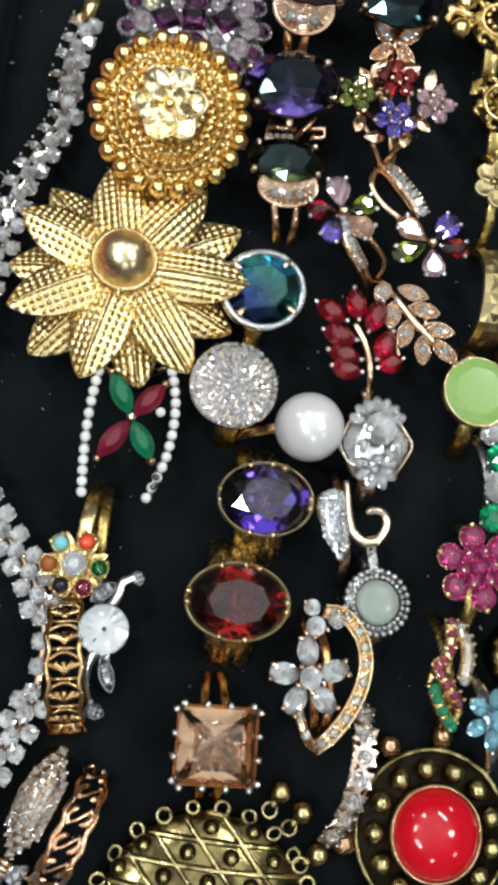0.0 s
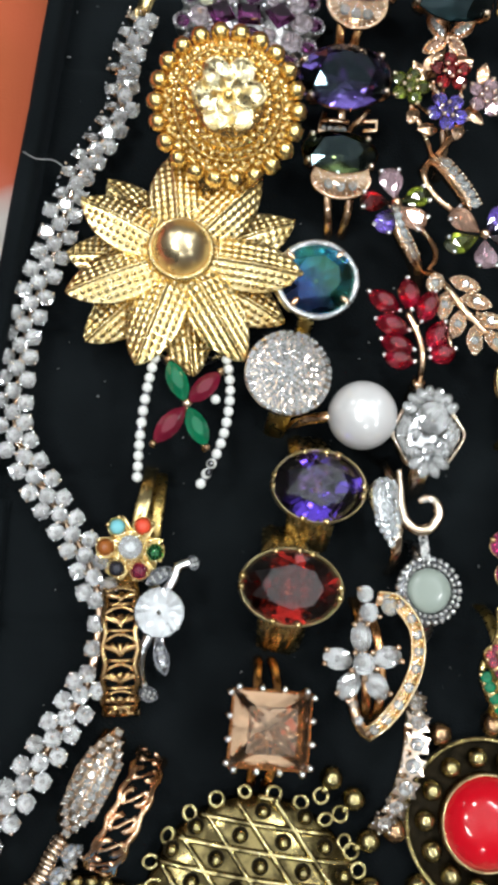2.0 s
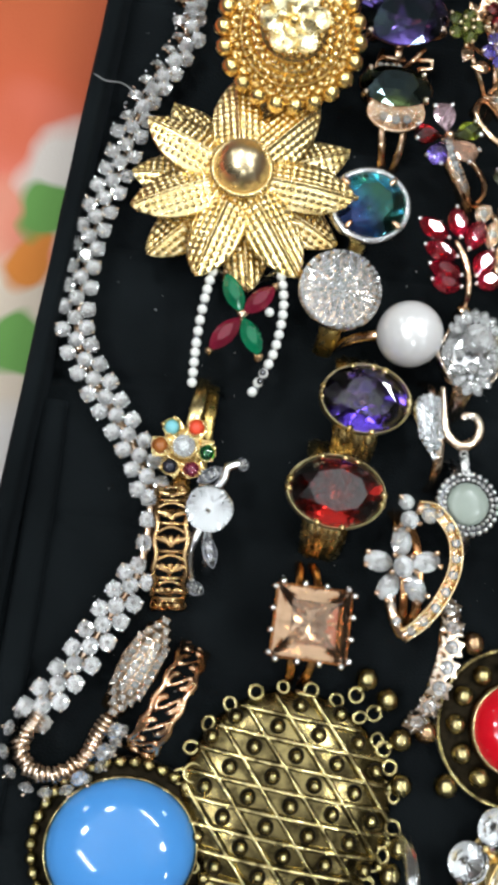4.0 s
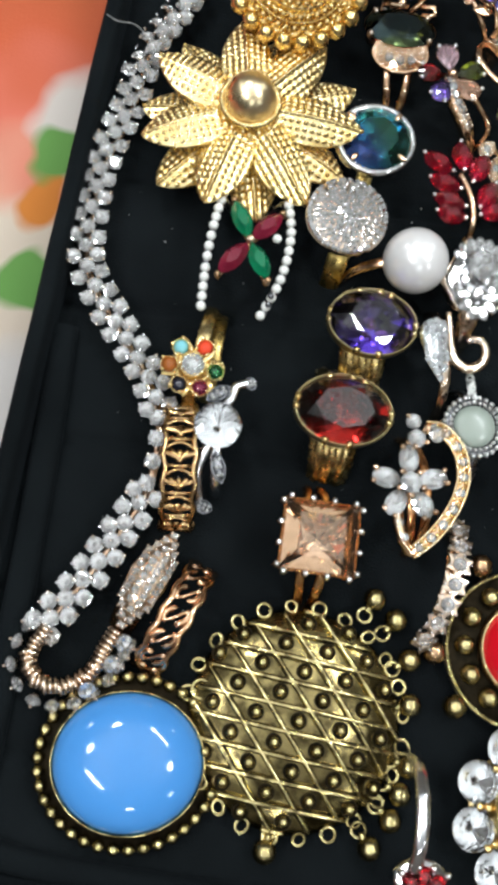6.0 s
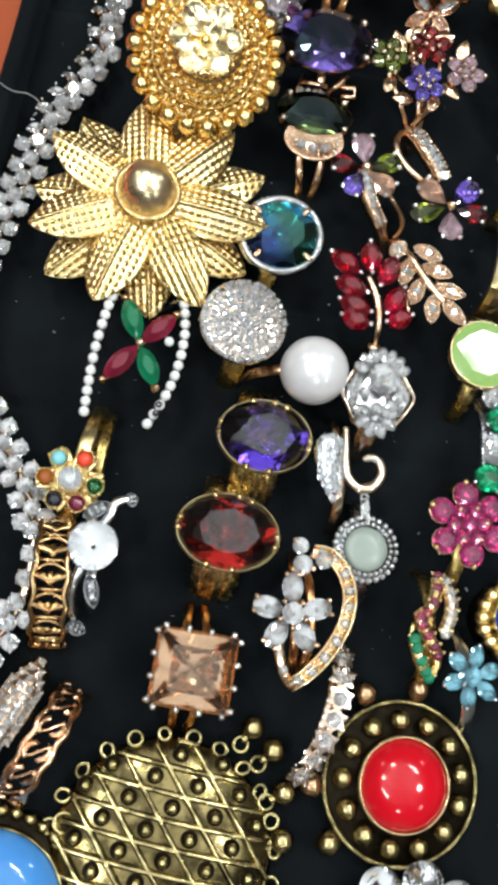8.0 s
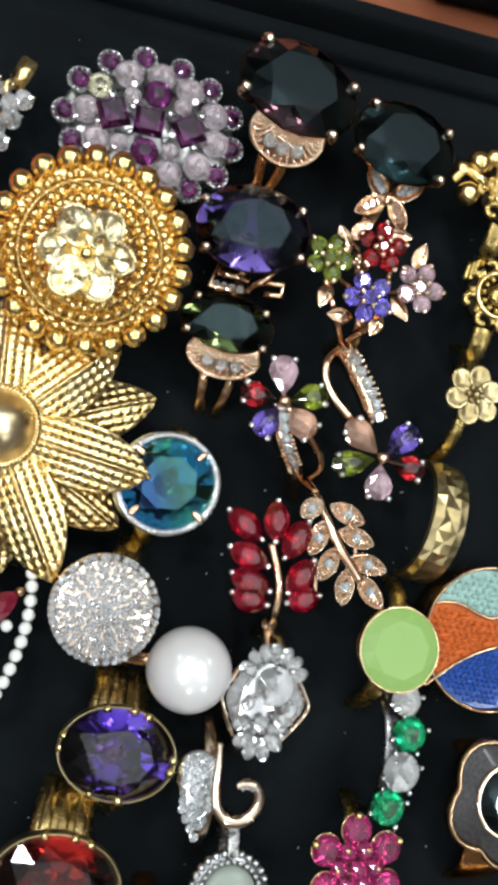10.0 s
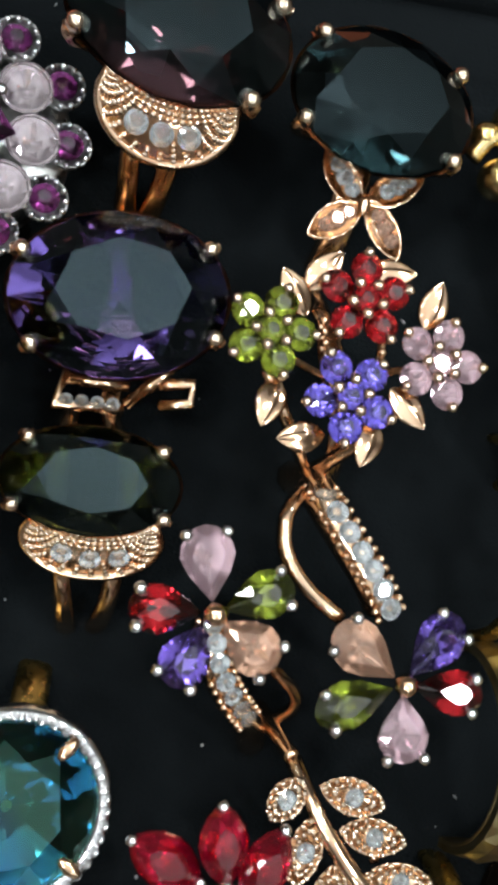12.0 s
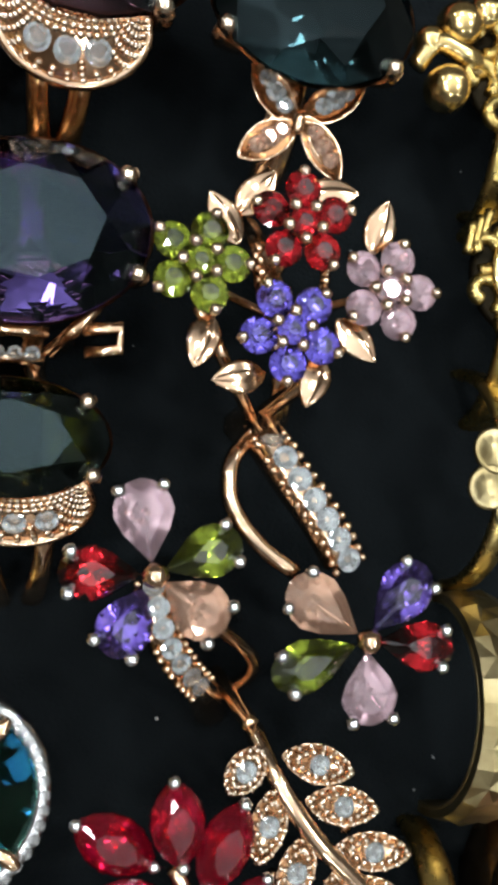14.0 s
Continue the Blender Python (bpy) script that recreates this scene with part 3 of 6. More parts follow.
fb = thing("flower_brooch", -21.3, 30.1, "large gold flower brooch with embossed petals and ball centre", "brooch")
upper, lower = petal_mesh(20.4, 4.7, PALE_GOLD, "petal"), petal_mesh(20.6, 4.8, PALE_GOLD, "under_petal")
for ang, length, tip in ((96, 18.0, 1.5), (47, 20.2, 0), (-7, 21.6, 0), (-59, 21.8, 0), (-109, 21.2, 0), (203, 20.6, 0), (153, 19.2, 1)):
    put("petal", upper, fb, (-21.3, 30.1, 11.0), (6 if ang % 2 else -4, -tip, ang), (length / 20.4, 1, 1))
for ang, length in ((24, 22.5), (-28, 21.2), (-82, 20.8), (-136, 21.8), (131, 19.6), (178, 19.5), (72, 19.0)):
    put("under_petal", lower, fb, (-21.3, 30.1, 7.0), (0, 1, ang), (length / 20.6, 1, 1))
put("ball", ball(SATIN_GOLD, 4), fb, (-21.3, 30.1, 13.2), s=4.75, label="polished gold ball centre")
hoop("rope_collar", -21.3, 30.1, 12.6, 5.15, 5.15, 0.62, GOLD, fb, twist=32)
plate("back_plate", -21.3, 30.1, 11.6, 4.6, 4.6, 5.0, GOLD, fb)
bm = bmesh.new()
sweep(bm, [(-21.3, 30.1, -0.3), (-21.3, 30.1, 8)], 2.4, 2.4, side=(1, 0, 0))
part("pin_post", bm, GOLD, fb)

db = thing("dome_ring", -13.0, 56.9, "tall round gold dome ring with beaded edge and raised flower", "ring", "rings in the tray")
bm = bmesh.new()
prof = [(0, -0.2), (12.4, -0.2), (13.8, 1.2), (13.6, 2.6), (12.6, 3.6), (11.2, 3.7), (10.7, 4.5), (10.1, 4.6), (9.6, 5.5), (9.0, 5.7), (8.5, 6.7), (7.6, 6.9), (7.0, 8.0), (5.8, 8.9), (4.0, 9.6), (2.0, 9.9), (0, 10)]
fine = [prof[0]]
for (r0, z0), (r1, z1) in zip(prof, prof[1:]):
    fine += [(r0 + (r1 - r0) * t, z0 + (z1 - z0) * t) for t in (0.33, 0.66, 1.0)]
lathe(bm, fine, 180, wave=lambda a, k: 0.22 * math.sin(a * (36 + (k // 3) * 4)) * (1 if 9 < k < 46 else 0))
moved(bm, 0, Matrix.Translation((-13.0, 56.9, 0)))
part("dome", bm, GOLD, db, "stepped and granulated gold dome")
beads("bead", db, GOLD, -13.0, 56.9, 3.4, 14.0, 14.0, 1.95, 22, fine=3)
for rr, zz, nn, sz in ((11.5, 4.2, 40, 0.85), (9.7, 5.5, 34, 0.85), (7.7, 7.3, 28, 0.85), (5.9, 8.8, 24, 0.7)):
    beads("granule", db, GOLD, -13.0, 56.9, zz, rr, rr, sz, nn)
hoop("rope", -13.0, 56.9, 5.0, 10.6, 10.6, 0.32, GOLD, db, twist=90)
flower_org = (-13.6, 56.6)
for k in range(6):
    a = radians(62 + 60 * k)
    px, py = flower_org[0] + 4.3 * math.cos(a), flower_org[1] + 4.3 * math.sin(a)
    bm = bmesh.new()
    lathe(bm, [(0, 0.62), (0.4, 0.56), (0.7, 0.4), (0.86, 0.42), (0.97, 0.55), (1.06, 0.35), (0.9, -0.1), (0, -0.7)], 24, wave=lambda q, i: 0.09 * math.sin(3 * q + k) + 0.06 * math.sin(5 * q))
    moved(bm, 0, Matrix.Translation((px, py, 11.4 + 0.3 * (k % 2))) @ Matrix.Rotation(a, 4, "Z") @ Matrix.Rotation(radians(-16 - 5 * (k % 3)), 4, "Y") @ Matrix.Diagonal((3.2, 2.5, 2.0, 1)))
    part("flower_petal", bm, BRIGHT_GOLD, db)
put("flower_centre", ball(GOLD, 3), db, (*flower_org, 11.6), s=1.25)
plate("flower_base", *flower_org, 11.0, 4.0, 4.0, 1.6, GOLD, db)

for ob in list(db.children):
    ob.matrix_basis = Matrix.Translation((0, 0, 16.8 * MM)) @ Matrix.Rotation(radians(17), 4, "X") @ Matrix.Translation((0, 0, -3.4 * MM)) @ Matrix.Diagonal((0.87, 0.87, 0.95, 1)) @ ob.matrix_basis
bm = bmesh.new()
lathe(bm, [(0, 10.5), (3.5, 10.6), (7, 12), (10.5, 13.4), (9.8, 13.6), (0, 13.6)], 32)
moved(bm, 0, Matrix.Translation((-13.0, 56.9, 0)))
part("gallery", bm, GOLD, db)
band(db, GOLD, -13.0, 56.9, 0, 11.2, 10.6, 2.4, 1.6, 0.7)
db.location = (-14.2 * MM, 54.6 * MM, 0)

am = thing("cluster_brooch", -10, 79.5, "oval silver brooch crowded with amethyst and lilac crystals", "brooch")
plate("backing", -10, 79.6, 5.2, 12.4, 8.6, 5.4, OLD_SILVER, am, turn=2)
for x, y in ((-21.2, 83.0), (-17.5, 86.9), (-12.7, 88.9), (-7.0, 88.8), (-2.3, 87.1), (1.6, 83.8), (2.5, 78.9), (1.0, 74.2), (-2.6, 70.9), (-20.5, 73.5), (-22.4, 77.7), (-16.4, 70.6), (-11.5, 69.4), (-7.0, 69.2)):
    put("setting", cup(OLD_SILVER), am, (x, y, 6.4), s=(1.75, 1.75, 3.2))
    stone(am, AMETHYST, (x, y, 6.7), 1.25)
    beads("grain", am, SILVER, x, y, 6.6, 1.72, 1.72, 0.3, 12)
for x, y in ((-14.5, 85.0), (-9.8, 86.0), (-5.3, 85.0), (-1.2, 82.4), (-0.3, 78.2), (-2.2, 74.1), (-6.3, 71.9), (-17.2, 74.0), (-19.4, 78.0), (-12.0, 71.8)):
    stone(am, LILAC, (x, y, 8.2), 2.15, setting=OLD_SILVER, fit=0.93)
stone(am, YELLOW, (-18.2, 82.0, 8.4), 1.9, setting=SILVER)
for x, y in ((-6.0, 82.2), (-13.9, 74.4), (-6.6, 75.0), (-13.4, 81.8)):
    stone(am, LILAC, (x, y, 8.6), 1.3, setting=SILVER)
for x, y, t in ((-15.6, 77.9, 25), (-10.4, 78.1, 2), (-4.6, 78.4, 35)):
    stone(am, AMETHYST, (x, y, 9.6), (2.15, 2.15), "square", t, SILVER, table=0.66, crown=0.4)
for x, y in ((-9.9, 82.6), (-10.2, 73.6)):
    stone(am, AMETHYST, (x, y, 9.4), 2.1, setting=SILVER)
for x, y in ((-13, 79.8), (-7.6, 80.3), (-7.7, 76), (-12.8, 75.9), (-16.2, 80.6), (-3, 81.3), (-17.5, 76.2), (-3.4, 76.2)):
    put("grain", ball(SILVER), am, (x, y, 9.2), s=0.6)

am.location.x = -9.5 * MM

bb = thing("blue_brooch", -33.2, -85, "antique brass brooch with a large sky-blue oval cabochon", "brooch")
plate("base", -33.2, -85, 2.6, 14.4, 13.2, 2.8, DARK_BRASS, bb)
hoop("bezel", -33.2, -85, 3.6, 12.1, 10.9, 0.25, BRASS, bb, tall=1.2)
put("cabochon", dome(BLUE_CAB, 2.3), bb, (-33.2, -85, 3.4), s=(11.9, 10.7, 5.2), label="glossy sky-blue oval cabochon")
beads("bead", bb, BRASS, -33.2, -85, 3.0, 14.3, 13.1, 1.0, 38, fine=3)
hoop("jump_ring", -22.4, -73.2, 3.2, 1.5, 1.5, 0.3, BRASS, bb, seg=24)

mb = thing("lattice_brooch", -7, -78, "domed antique gold disc with a studded diamond lattice and ball fringe", "brooch")
RX, RY = 17.7, 17.9


def swell(x, y):
    q = min(1.0, ((x + 7) / RX) ** 2 + ((y + 78) / RY) ** 2)
    return 2.2 + 4.2 * (1 - q) ** 0.75


bm = bmesh.new()
prof = [(0, -0.2), (0.98, -0.2), (1.0, 0.8)] + [(r, 2.2 + 4.2 * (1 - r * r) ** 0.75) for r in (1.0, 0.97, 0.92, 0.85, 0.76, 0.65, 0.52, 0.38, 0.2)] + [(0, 6.4)]
lathe(bm, prof, 48)
for v in bm.verts:
    v.co.x, v.co.y = v.co.x * RX - 7, v.co.y * RY - 78
    v.co.z += 0.15 * noise.noise((v.co.x * 0.5, v.co.y * 0.5, 0))
part("disc", bm, LATTICE_BRASS, mb, "hammered antique gold disc")
A_DIR, B_DIR = Vector((math.cos(radians(-55)), math.sin(radians(-55)))), Vector((math.cos(radians(-9)), math.sin(radians(-9))))
cross = A_DIR.x * B_DIR.y - A_DIR.y * B_DIR.x


def lattice(i, j):
    """The place where the i-th steep and j-th level rib cross."""
    return Vector((-7, -78)) + B_DIR * (i * 7.0) + A_DIR * (j * 5.4)


def strip(p, d):
    run = []
    for k in range(-60, 61):
        q = p + d * (k * 0.75)
        if ((q.x + 7) / RX) ** 2 + ((q.y + 78) / RY) ** 2 < 0.97:
            run.append((q.x, q.y, swell(q.x, q.y) + 0.25))
    return run


for i in range(-5, 6):
    run = strip(lattice(i + 0.5, 0.5), A_DIR)
    if len(run) > 4:
        bm = bmesh.new()
        sweep(bm, run, 0.5, 0.8, seg=6)
        part("rib", bm, BRASS, mb)
for j in range(-5, 6):
    run = strip(lattice(0.5, j + 0.5), B_DIR)
    if len(run) > 4:
        bm = bmesh.new()
        sweep(bm, run, 0.5, 0.8, seg=6)
        part("rib", bm, BRASS, mb)
for i in range(-6, 7):
    for j in range(-6, 7):
        q = lattice(i, j)
        if ((q.x + 7) / RX) ** 2 + ((q.y + 78) / RY) ** 2 < 0.88:
            put("stud", ball(BRASS, 3), mb, (q.x, q.y, swell(q.x, q.y) + 0.55), s=0.95)
            hoop("stud_collar", q.x, q.y, swell(q.x, q.y) + 0.1, 1.1, 1.1, 0.3, DARK_BRASS, mb, seg=16)
for k in range(24):
    a = 2 * math.pi * (k + 0.3) / 24
    x, y = -7 + (RX + 0.5) * math.cos(a), -78 + (RY + 0.5) * math.sin(a)
    hoop("jump_ring", x, y, 2.4 + 0.5 * (k % 2), 1.15 - 0.25 * (k % 3 == 0), 1.0 + 0.15 * (k % 2), 0.34, BRASS, mb, turn=k * 37, seg=20)
for x, y in ((5.9, -57.6), (9.6, -60.9), (12.0, -67.4), (12.2, -74.7), (12.3, -84.5), (10.7, -88.8), (9.2, -92.9), (5.9, -97.2), (-11, -98.3)):
    a = math.atan2(y + 78, x + 7)
    put("fringe_ball", ball(BRASS, 3), mb, (x, y, 2.6), s=2.0)
    put("fringe_cap", ball(BRASS, 3), mb, (x - 2.1 * math.cos(a), y - 2.1 * math.sin(a), 2.6), (0, 0, math.degrees(a)), (0.9, 0.7, 0.7))
    hoop("fringe_ring", x - 3.3 * math.cos(a), y - 3.3 * math.sin(a), 2.6, 1.2, 1.2, 0.32, BRASS, mb, seg=20)

mb.location = (-6.6 * MM, -77.2 * MM, 0)

rb = thing("red_brooch", 32, -63.8, "round antique brass brooch with a glossy red cabochon and brass balls", "brooch")
plate("base", 32, -63.8, 2.4, 12.6, 12.6, 2.6, DARK_BRASS, rb)
hoop("bezel", 32, -63.8, 3.6, 7.6, 7.6, 0.45, BROWN_METAL, rb, tall=1.6)
put("cabochon", dome(RED_CAB, 2.2), rb, (32, -63.8, 3.6), s=(7.4, 7.4, 4.6), label="glossy red round cabochon")
beads("bead", rb, BRASS, 32, -63.8, 3.3, 10.2, 10.2, 1.75, 13, fine=3, start=12, stop=372)
hoop("rope_edge", 32, -63.8, 2.6, 13.1, 13.1, 0.42, BRASS, rb, twist=76)
for x, y in ((16.6, -65.0), (20.2, -73.7), (24.8, -49.8), (34.1, -48.3)):
    put("ball", ball(BROWN_METAL if x != 20.2 else BRASS, 3), rb, (x, y, 3.0), s=2.05)
    a = math.atan2(y + 63.8, x - 32)
    rod("peg", [(x, y, 2.6), (32 + 12.6 * math.cos(a), -63.8 + 12.6 * math.sin(a), 2.0)], 0.6, DARK_BRASS, rb)

cb = thing("crystal_brooch", 34.3, -90.2, "gold brooch of round clear crystals round a large faceted crystal", "brooch")
plate("base", 34.3, -90.2, 0.6, 10.6, 10.6, 0.9, GOLD, cb)
plate("foil", 34.3, -90.2, 0.7, 7.3, 7.3, 0.5, SILVER, cb, label="silver foil behind the crystal")
hoop("bezel", 34.3, -90.2, 4.8, 7.9, 7.9, 0.5, GOLD, cb, tall=1.9)
stone(cb, CHATON, (34.3, -90.2, 6.6), 7.6, n=10, table=0.5, crown=0.22, pav=0.5, label="large clear faceted crystal")
for k in range(10):
    a = radians(82 + 36.4 * k)
    x, y = 34.3 + 11.7 * math.cos(a), -90.2 + 11.7 * math.sin(a)
    stone(cb, CHATON, (x, y, 4.9), 3.5, turn=k * 20, setting=SILVER, table=0.66, crown=0.14, pav=0.5, n=12, name="crystal_petal")
    b = a + radians(18.2)
    rod("arm", [(34.3 + 8 * math.cos(a), -90.2 + 8 * math.sin(a), 1), (x, y, 1.4)], 1.2, GOLD, cb)
    for rr in (8.9, 10.4):
        put("gold_grain", ball(GOLD), cb, (34.3 + rr * math.cos(b), -90.2 + rr * math.sin(b), 4.4), s=0.85)


# ---- the crystal bracelet along the rim ----
br = thing("crystal_bracelet", -40, 0, "rose gold bracelet of paired round clear crystals laid in a curve", "bracelet")
LINE = path([(-29.8, 79, 4.5), (-31.6, 73.5, 5), (-33.2, 66.5, 5), (-33.0, 60.0, 5), (-36.2, 53.6, 5), (-39.6, 47.4, 5), (-41.6, 41, 5), (-42.6, 35, 5), (-44.6, 28, 5), (-47.0, 20, 5), (-48.3, 10, 5), (-48.3, 0, 5), (-45.6, -6.2, 5), (-41.2, -12.8, 5), (-37.2, -18.4, 5), (-34.4, -23.5, 5), (-32.8, -29, 5.5), (-32.9, -35, 5.5), (-34.2, -42, 5.5), (-37.8, -48.2, 5), (-41.4, -54.6, 5), (-45.4, -60.2, 5), (-49.2, -65.6, 5)], 16)
dist, step = 0.0, 1.95
marks = []
for a, b in zip(LINE, LINE[1:]):
    d = (b - a).length
    while dist <= d:
        marks.append((a.lerp(b, dist / d), (b - a).normalized()))
        dist += step
    dist -= d
rng = random.Random(3)
for k, (p, d) in enumerate(marks):
    # three staggered strands; twisted on edge it shows two, and one where it slips under the band ring
    side = Vector((-d.y, d.x, 0))
    narrow = -41 < p.y < -27
    on_edge = p.y > 41
    row = (0.0,) if k % 2 else (-2.05, 2.05)
    if on_edge:
        row = (0.9,) if k % 2 else (-1.3, 2.2)
    if narrow:
        row = (-0.4,) if k % 2 else ()
    for o in row:
        q = p + side * (o + rng.uniform(-0.15, 0.15)) + d * rng.uniform(-0.2, 0.2)
        roll = math.degrees(math.atan2(d.y, d.x))
        tilt = (rng.uniform(-9, 9), rng.uniform(-9, 9)) if not on_edge else (rng.uniform(-12, 12), rng.uniform(18, 44) * (1 if o > 0 else -1))
        z = p.z + rng.uniform(-0.3, 0.3) + (0.7 if on_edge and o == 0.9 else 0)
        stone(br, RHINE, (q.x, q.y, z), 1.44, turn=roll + rng.uniform(-20, 20), setting=ROSE if on_edge else SILVER, tilt=tilt, n=8, name="crystal")
        for g in (45, 135, 225, 315):
            a = radians(g + roll)
            put("prong", ball(SILVER if k % 3 else PALE_ROSE), br, (q.x + 1.46 * math.cos(a), q.y + 1.46 * math.sin(a), z + 0.25), s=0.3)
bm = bmesh.new()
sweep(bm, [p - Vector((0, 0, 3.4)) for p in LINE[::4]], 1.0, 1.2, seg=6)
part("chain", bm, ROSE, br, "rose gold links beneath the crystals")
# the end loop stands on its edge: ribbed gold sides, crystals outward
LOOP = path([(-49.2, -65.6, 4), (-51.2, -70, 4), (-48.6, -74.2, 4), (-43.8, -74.6, 4), (-39.4, -71.6, 4), (-37.4, -67.6, 5), (-35.6, -64.6, 5.5)], 2)
for k, p in enumerate(LOOP[:-1]):
    d = (LOOP[k + 1] - p).normalized()
    out = Vector((d.y, -d.x, 0))
    roll = math.degrees(math.atan2(d.y, d.x))
    bm = bmesh.new()
    for o in (-1.2, 0.0, 1.2):
        sweep(bm, [p + d * (o * 0.72) + out * w - Vector((0, 0, 0.3 * abs(w))) for w in (-1.6, -0.6, 0.4)], 0.5, 2.4, side=d, seg=8, square=0.7)
    part("link", bm, PALE_ROSE, br, "ribbed pale rose gold link")
    if k > 5 and k % 2:
        q = p + out * 1.2 + Vector((0, 0, 2.2))
        stone(br, RHINE, q, 1.4, turn=roll, setting=PALE_ROSE, tilt=(38, 0), name="crystal")
    for e in (0.2,):
        q = p + out * 2.3 + d * e
        stone(br, RHINE, q, 1.3, turn=roll, setting=SILVER, tilt=(50, 0), name="crystal")
        put("prong", ball(PALE_ROSE), br, q + out * 0.9 + Vector((0, 0, 0.9)), s=0.34)
bm = bmesh.new()
box(bm, (-1.3, -2.4, -0.5), (1.3, 2.6, 0.5))
bmesh.ops.bevel(bm, geom=bm.edges[:], offset=0.25, segments=2, affect="EDGES")
moved(bm, 0, Matrix.Translation((-28.9, 82.0, 4.6)) @ Matrix.Rotation(radians(-20), 4, "Z") @ Matrix.Rotation(radians(15), 4, "X"))
part("clasp", bm, PALE_GOLD, br, "flat gold clasp tongue")
rod("clasp_hook", [(-29.6, 81, 4.6), (-30.6, 80, 5.2), (-30.4, 78.4, 4.6)], 0.4, PALE_GOLD, br)


# ---- rings with one large stone ----
def crescent(th, mat, x, y, z, a, b, turn, depth=4.2, stones=3, half=36.0, low=0.58, gap=11.0, size=1.0):
    """The pave gallery that swells below an oval stone's front edge, beaded, with set stones; half: its half-angle, low: how far it swells."""
    c, s = math.cos(radians(turn)), math.sin(radians(turn))

    def at(t, f, up):
        px, py = a * f * math.cos(radians(t)), b * f * math.sin(radians(t))
        return Vector((x + c * px - s * py, y + s * px + c * py, z + up))

    def on(t, k):
        edge = max(0.0, math.cos(math.pi / 2 * (t - 270) / half)) ** 0.55
        return at(t, 0.94 + low * edge * k ** 0.8, -0.3 - depth * edge * k)

    bm = bmesh.new()
    rows = [[bm.verts.new(on(270 - half + half * i / 12, k / 6)) for i in range(25)] for k in range(7)]
    for r0, r1 in zip(rows, rows[1:]):
        for i in range(24):
            bm.faces.new((r0[i], r0[i + 1], r1[i + 1], r1[i]))
    g = part("gallery", bm, WARM_ROSE, th, "beaded rose gold gallery set with small stones")
    seats = [270 + gap * (i - (stones - 1) / 2) for i in range(stones)]
    for k in range(10):
        kk = 0.1 + 0.092 * k
        count = 22 - k
        for i in range(count):
            t = 270 - half * 0.95 + 1.9 * half * (i + 0.5 + 0.5 * (k % 2)) / (count + 0.5)
            if 0.3 < kk < 0.82 and min(abs(t - q) for q in seats) < gap * 0.46:
                continue
            put("grain", ball(PALE_ROSE if (i + k) % 3 else ROSE), g, on(t, kk), s=0.33)
    rod("gallery_edge", [on(270 - half + half * i / 10, 1.0) for i in range(21)], 0.4, mat, th, n=2)
    for t in seats:
        put("small_stone", gem(SPARK, n=8), g, on(t, 0.55) + Vector((0, 0, 0.35)), (28, 0, turn + (t - 270)), size)
        put("setting", cup(SILVER, rim=False), g, on(t, 0.55) + Vector((0, 0, 0.33)), (28, 0, turn + (t - 270)), size)


def oval_ring(name, label, x, y, z, a, b, turn, gem_mat, met, prong_angles, pr=0.75, table=0.6, crown=0.34, pav=0.62, band_turn=0.0, **kw):
    th = thing(name, x, y, label, "ring", "rings in the tray")
    stone(th, gem_mat, (x, y, z), (a, b), turn=turn, table=table, crown=crown, pav=pav, high=min(a, b))
    bm = bmesh.new()
    lathe(bm, [(1.03, 0.0), (0.98, -0.5), (0.8, -2.6), (0.62, -4.2), (0.55, -4.4), (0.58, -3.9), (0.75, -2.5), (0.95, -0.45), (1.0, 0.05)], 40)
    moved(bm, 0, Matrix.Translation((x, y, z - 0.1)) @ Matrix.Rotation(radians(turn), 4, "Z") @ Matrix.Diagonal((a, b, 1, 1)))
    part("basket", bm, met, th)
    oval_prongs(th, met, x, y, z, a, b, turn, prong_angles, pr)
    return th


r = oval_ring("oval_ring", "rose gold ring with smoky black oval stone and pave gallery", 10.6, 88.6, 12.0, 9.2, 7.0, -14, SMOKE, ROSE, (38, 142, 218, 322), 0.85)
crescent(r, ROSE, 11.2, 88.9, 12.0, 9.0, 7.2, -7, 3.4)
for o in (-1, 1):
    band(r, COPPER, 10.3, 86.0, -4, 7.4, 10.5, 0.8, 1.2, 0.6, spread=2.0 * o, name="split_shank")

r = oval_ring("oval_ring", "rose gold ring with a black oval stone above a small butterfly", 28.6, 85.6, 11.0, 8.2, 6.4, -6, BLACK, ROSE, (40, 140, 215, 325), 0.75)
band(r, ROSE, 28.2, 83.5, -6, 6.8, 10.3, 1.6, 1.2, 0.6)
for (cx, cy, ang, l, w) in ((26.1, 79.3, 125, 2.7, 1.35), (31.0, 79.3, 35, 3.0, 1.35), (25.6, 75.6, 215, 2.7, 1.3), (30.0, 75.4, 300, 2.7, 1.3)):
    put("butterfly_wing", cup(ROSE, "marquise"), r, (cx, cy, 8.6), (0, 0, ang), (l, w * 2, 1.3))
    for k in range(-1, 2):
        px, py = cx + 1.2 * k * math.cos(radians(ang)), cy + 1.2 * k * math.sin(radians(ang))
        stone(r, SPARK if cy > 77 else BLUSH, (px, py, 9.1), 0.86 - 0.14 * abs(k), n=6, name="small_stone", setting=SILVER)
put("butterfly_body", ball(ROSE), r, (28.0, 77.2, 8.8), (0, 0, 80), (1.2, 0.6, 0.7))

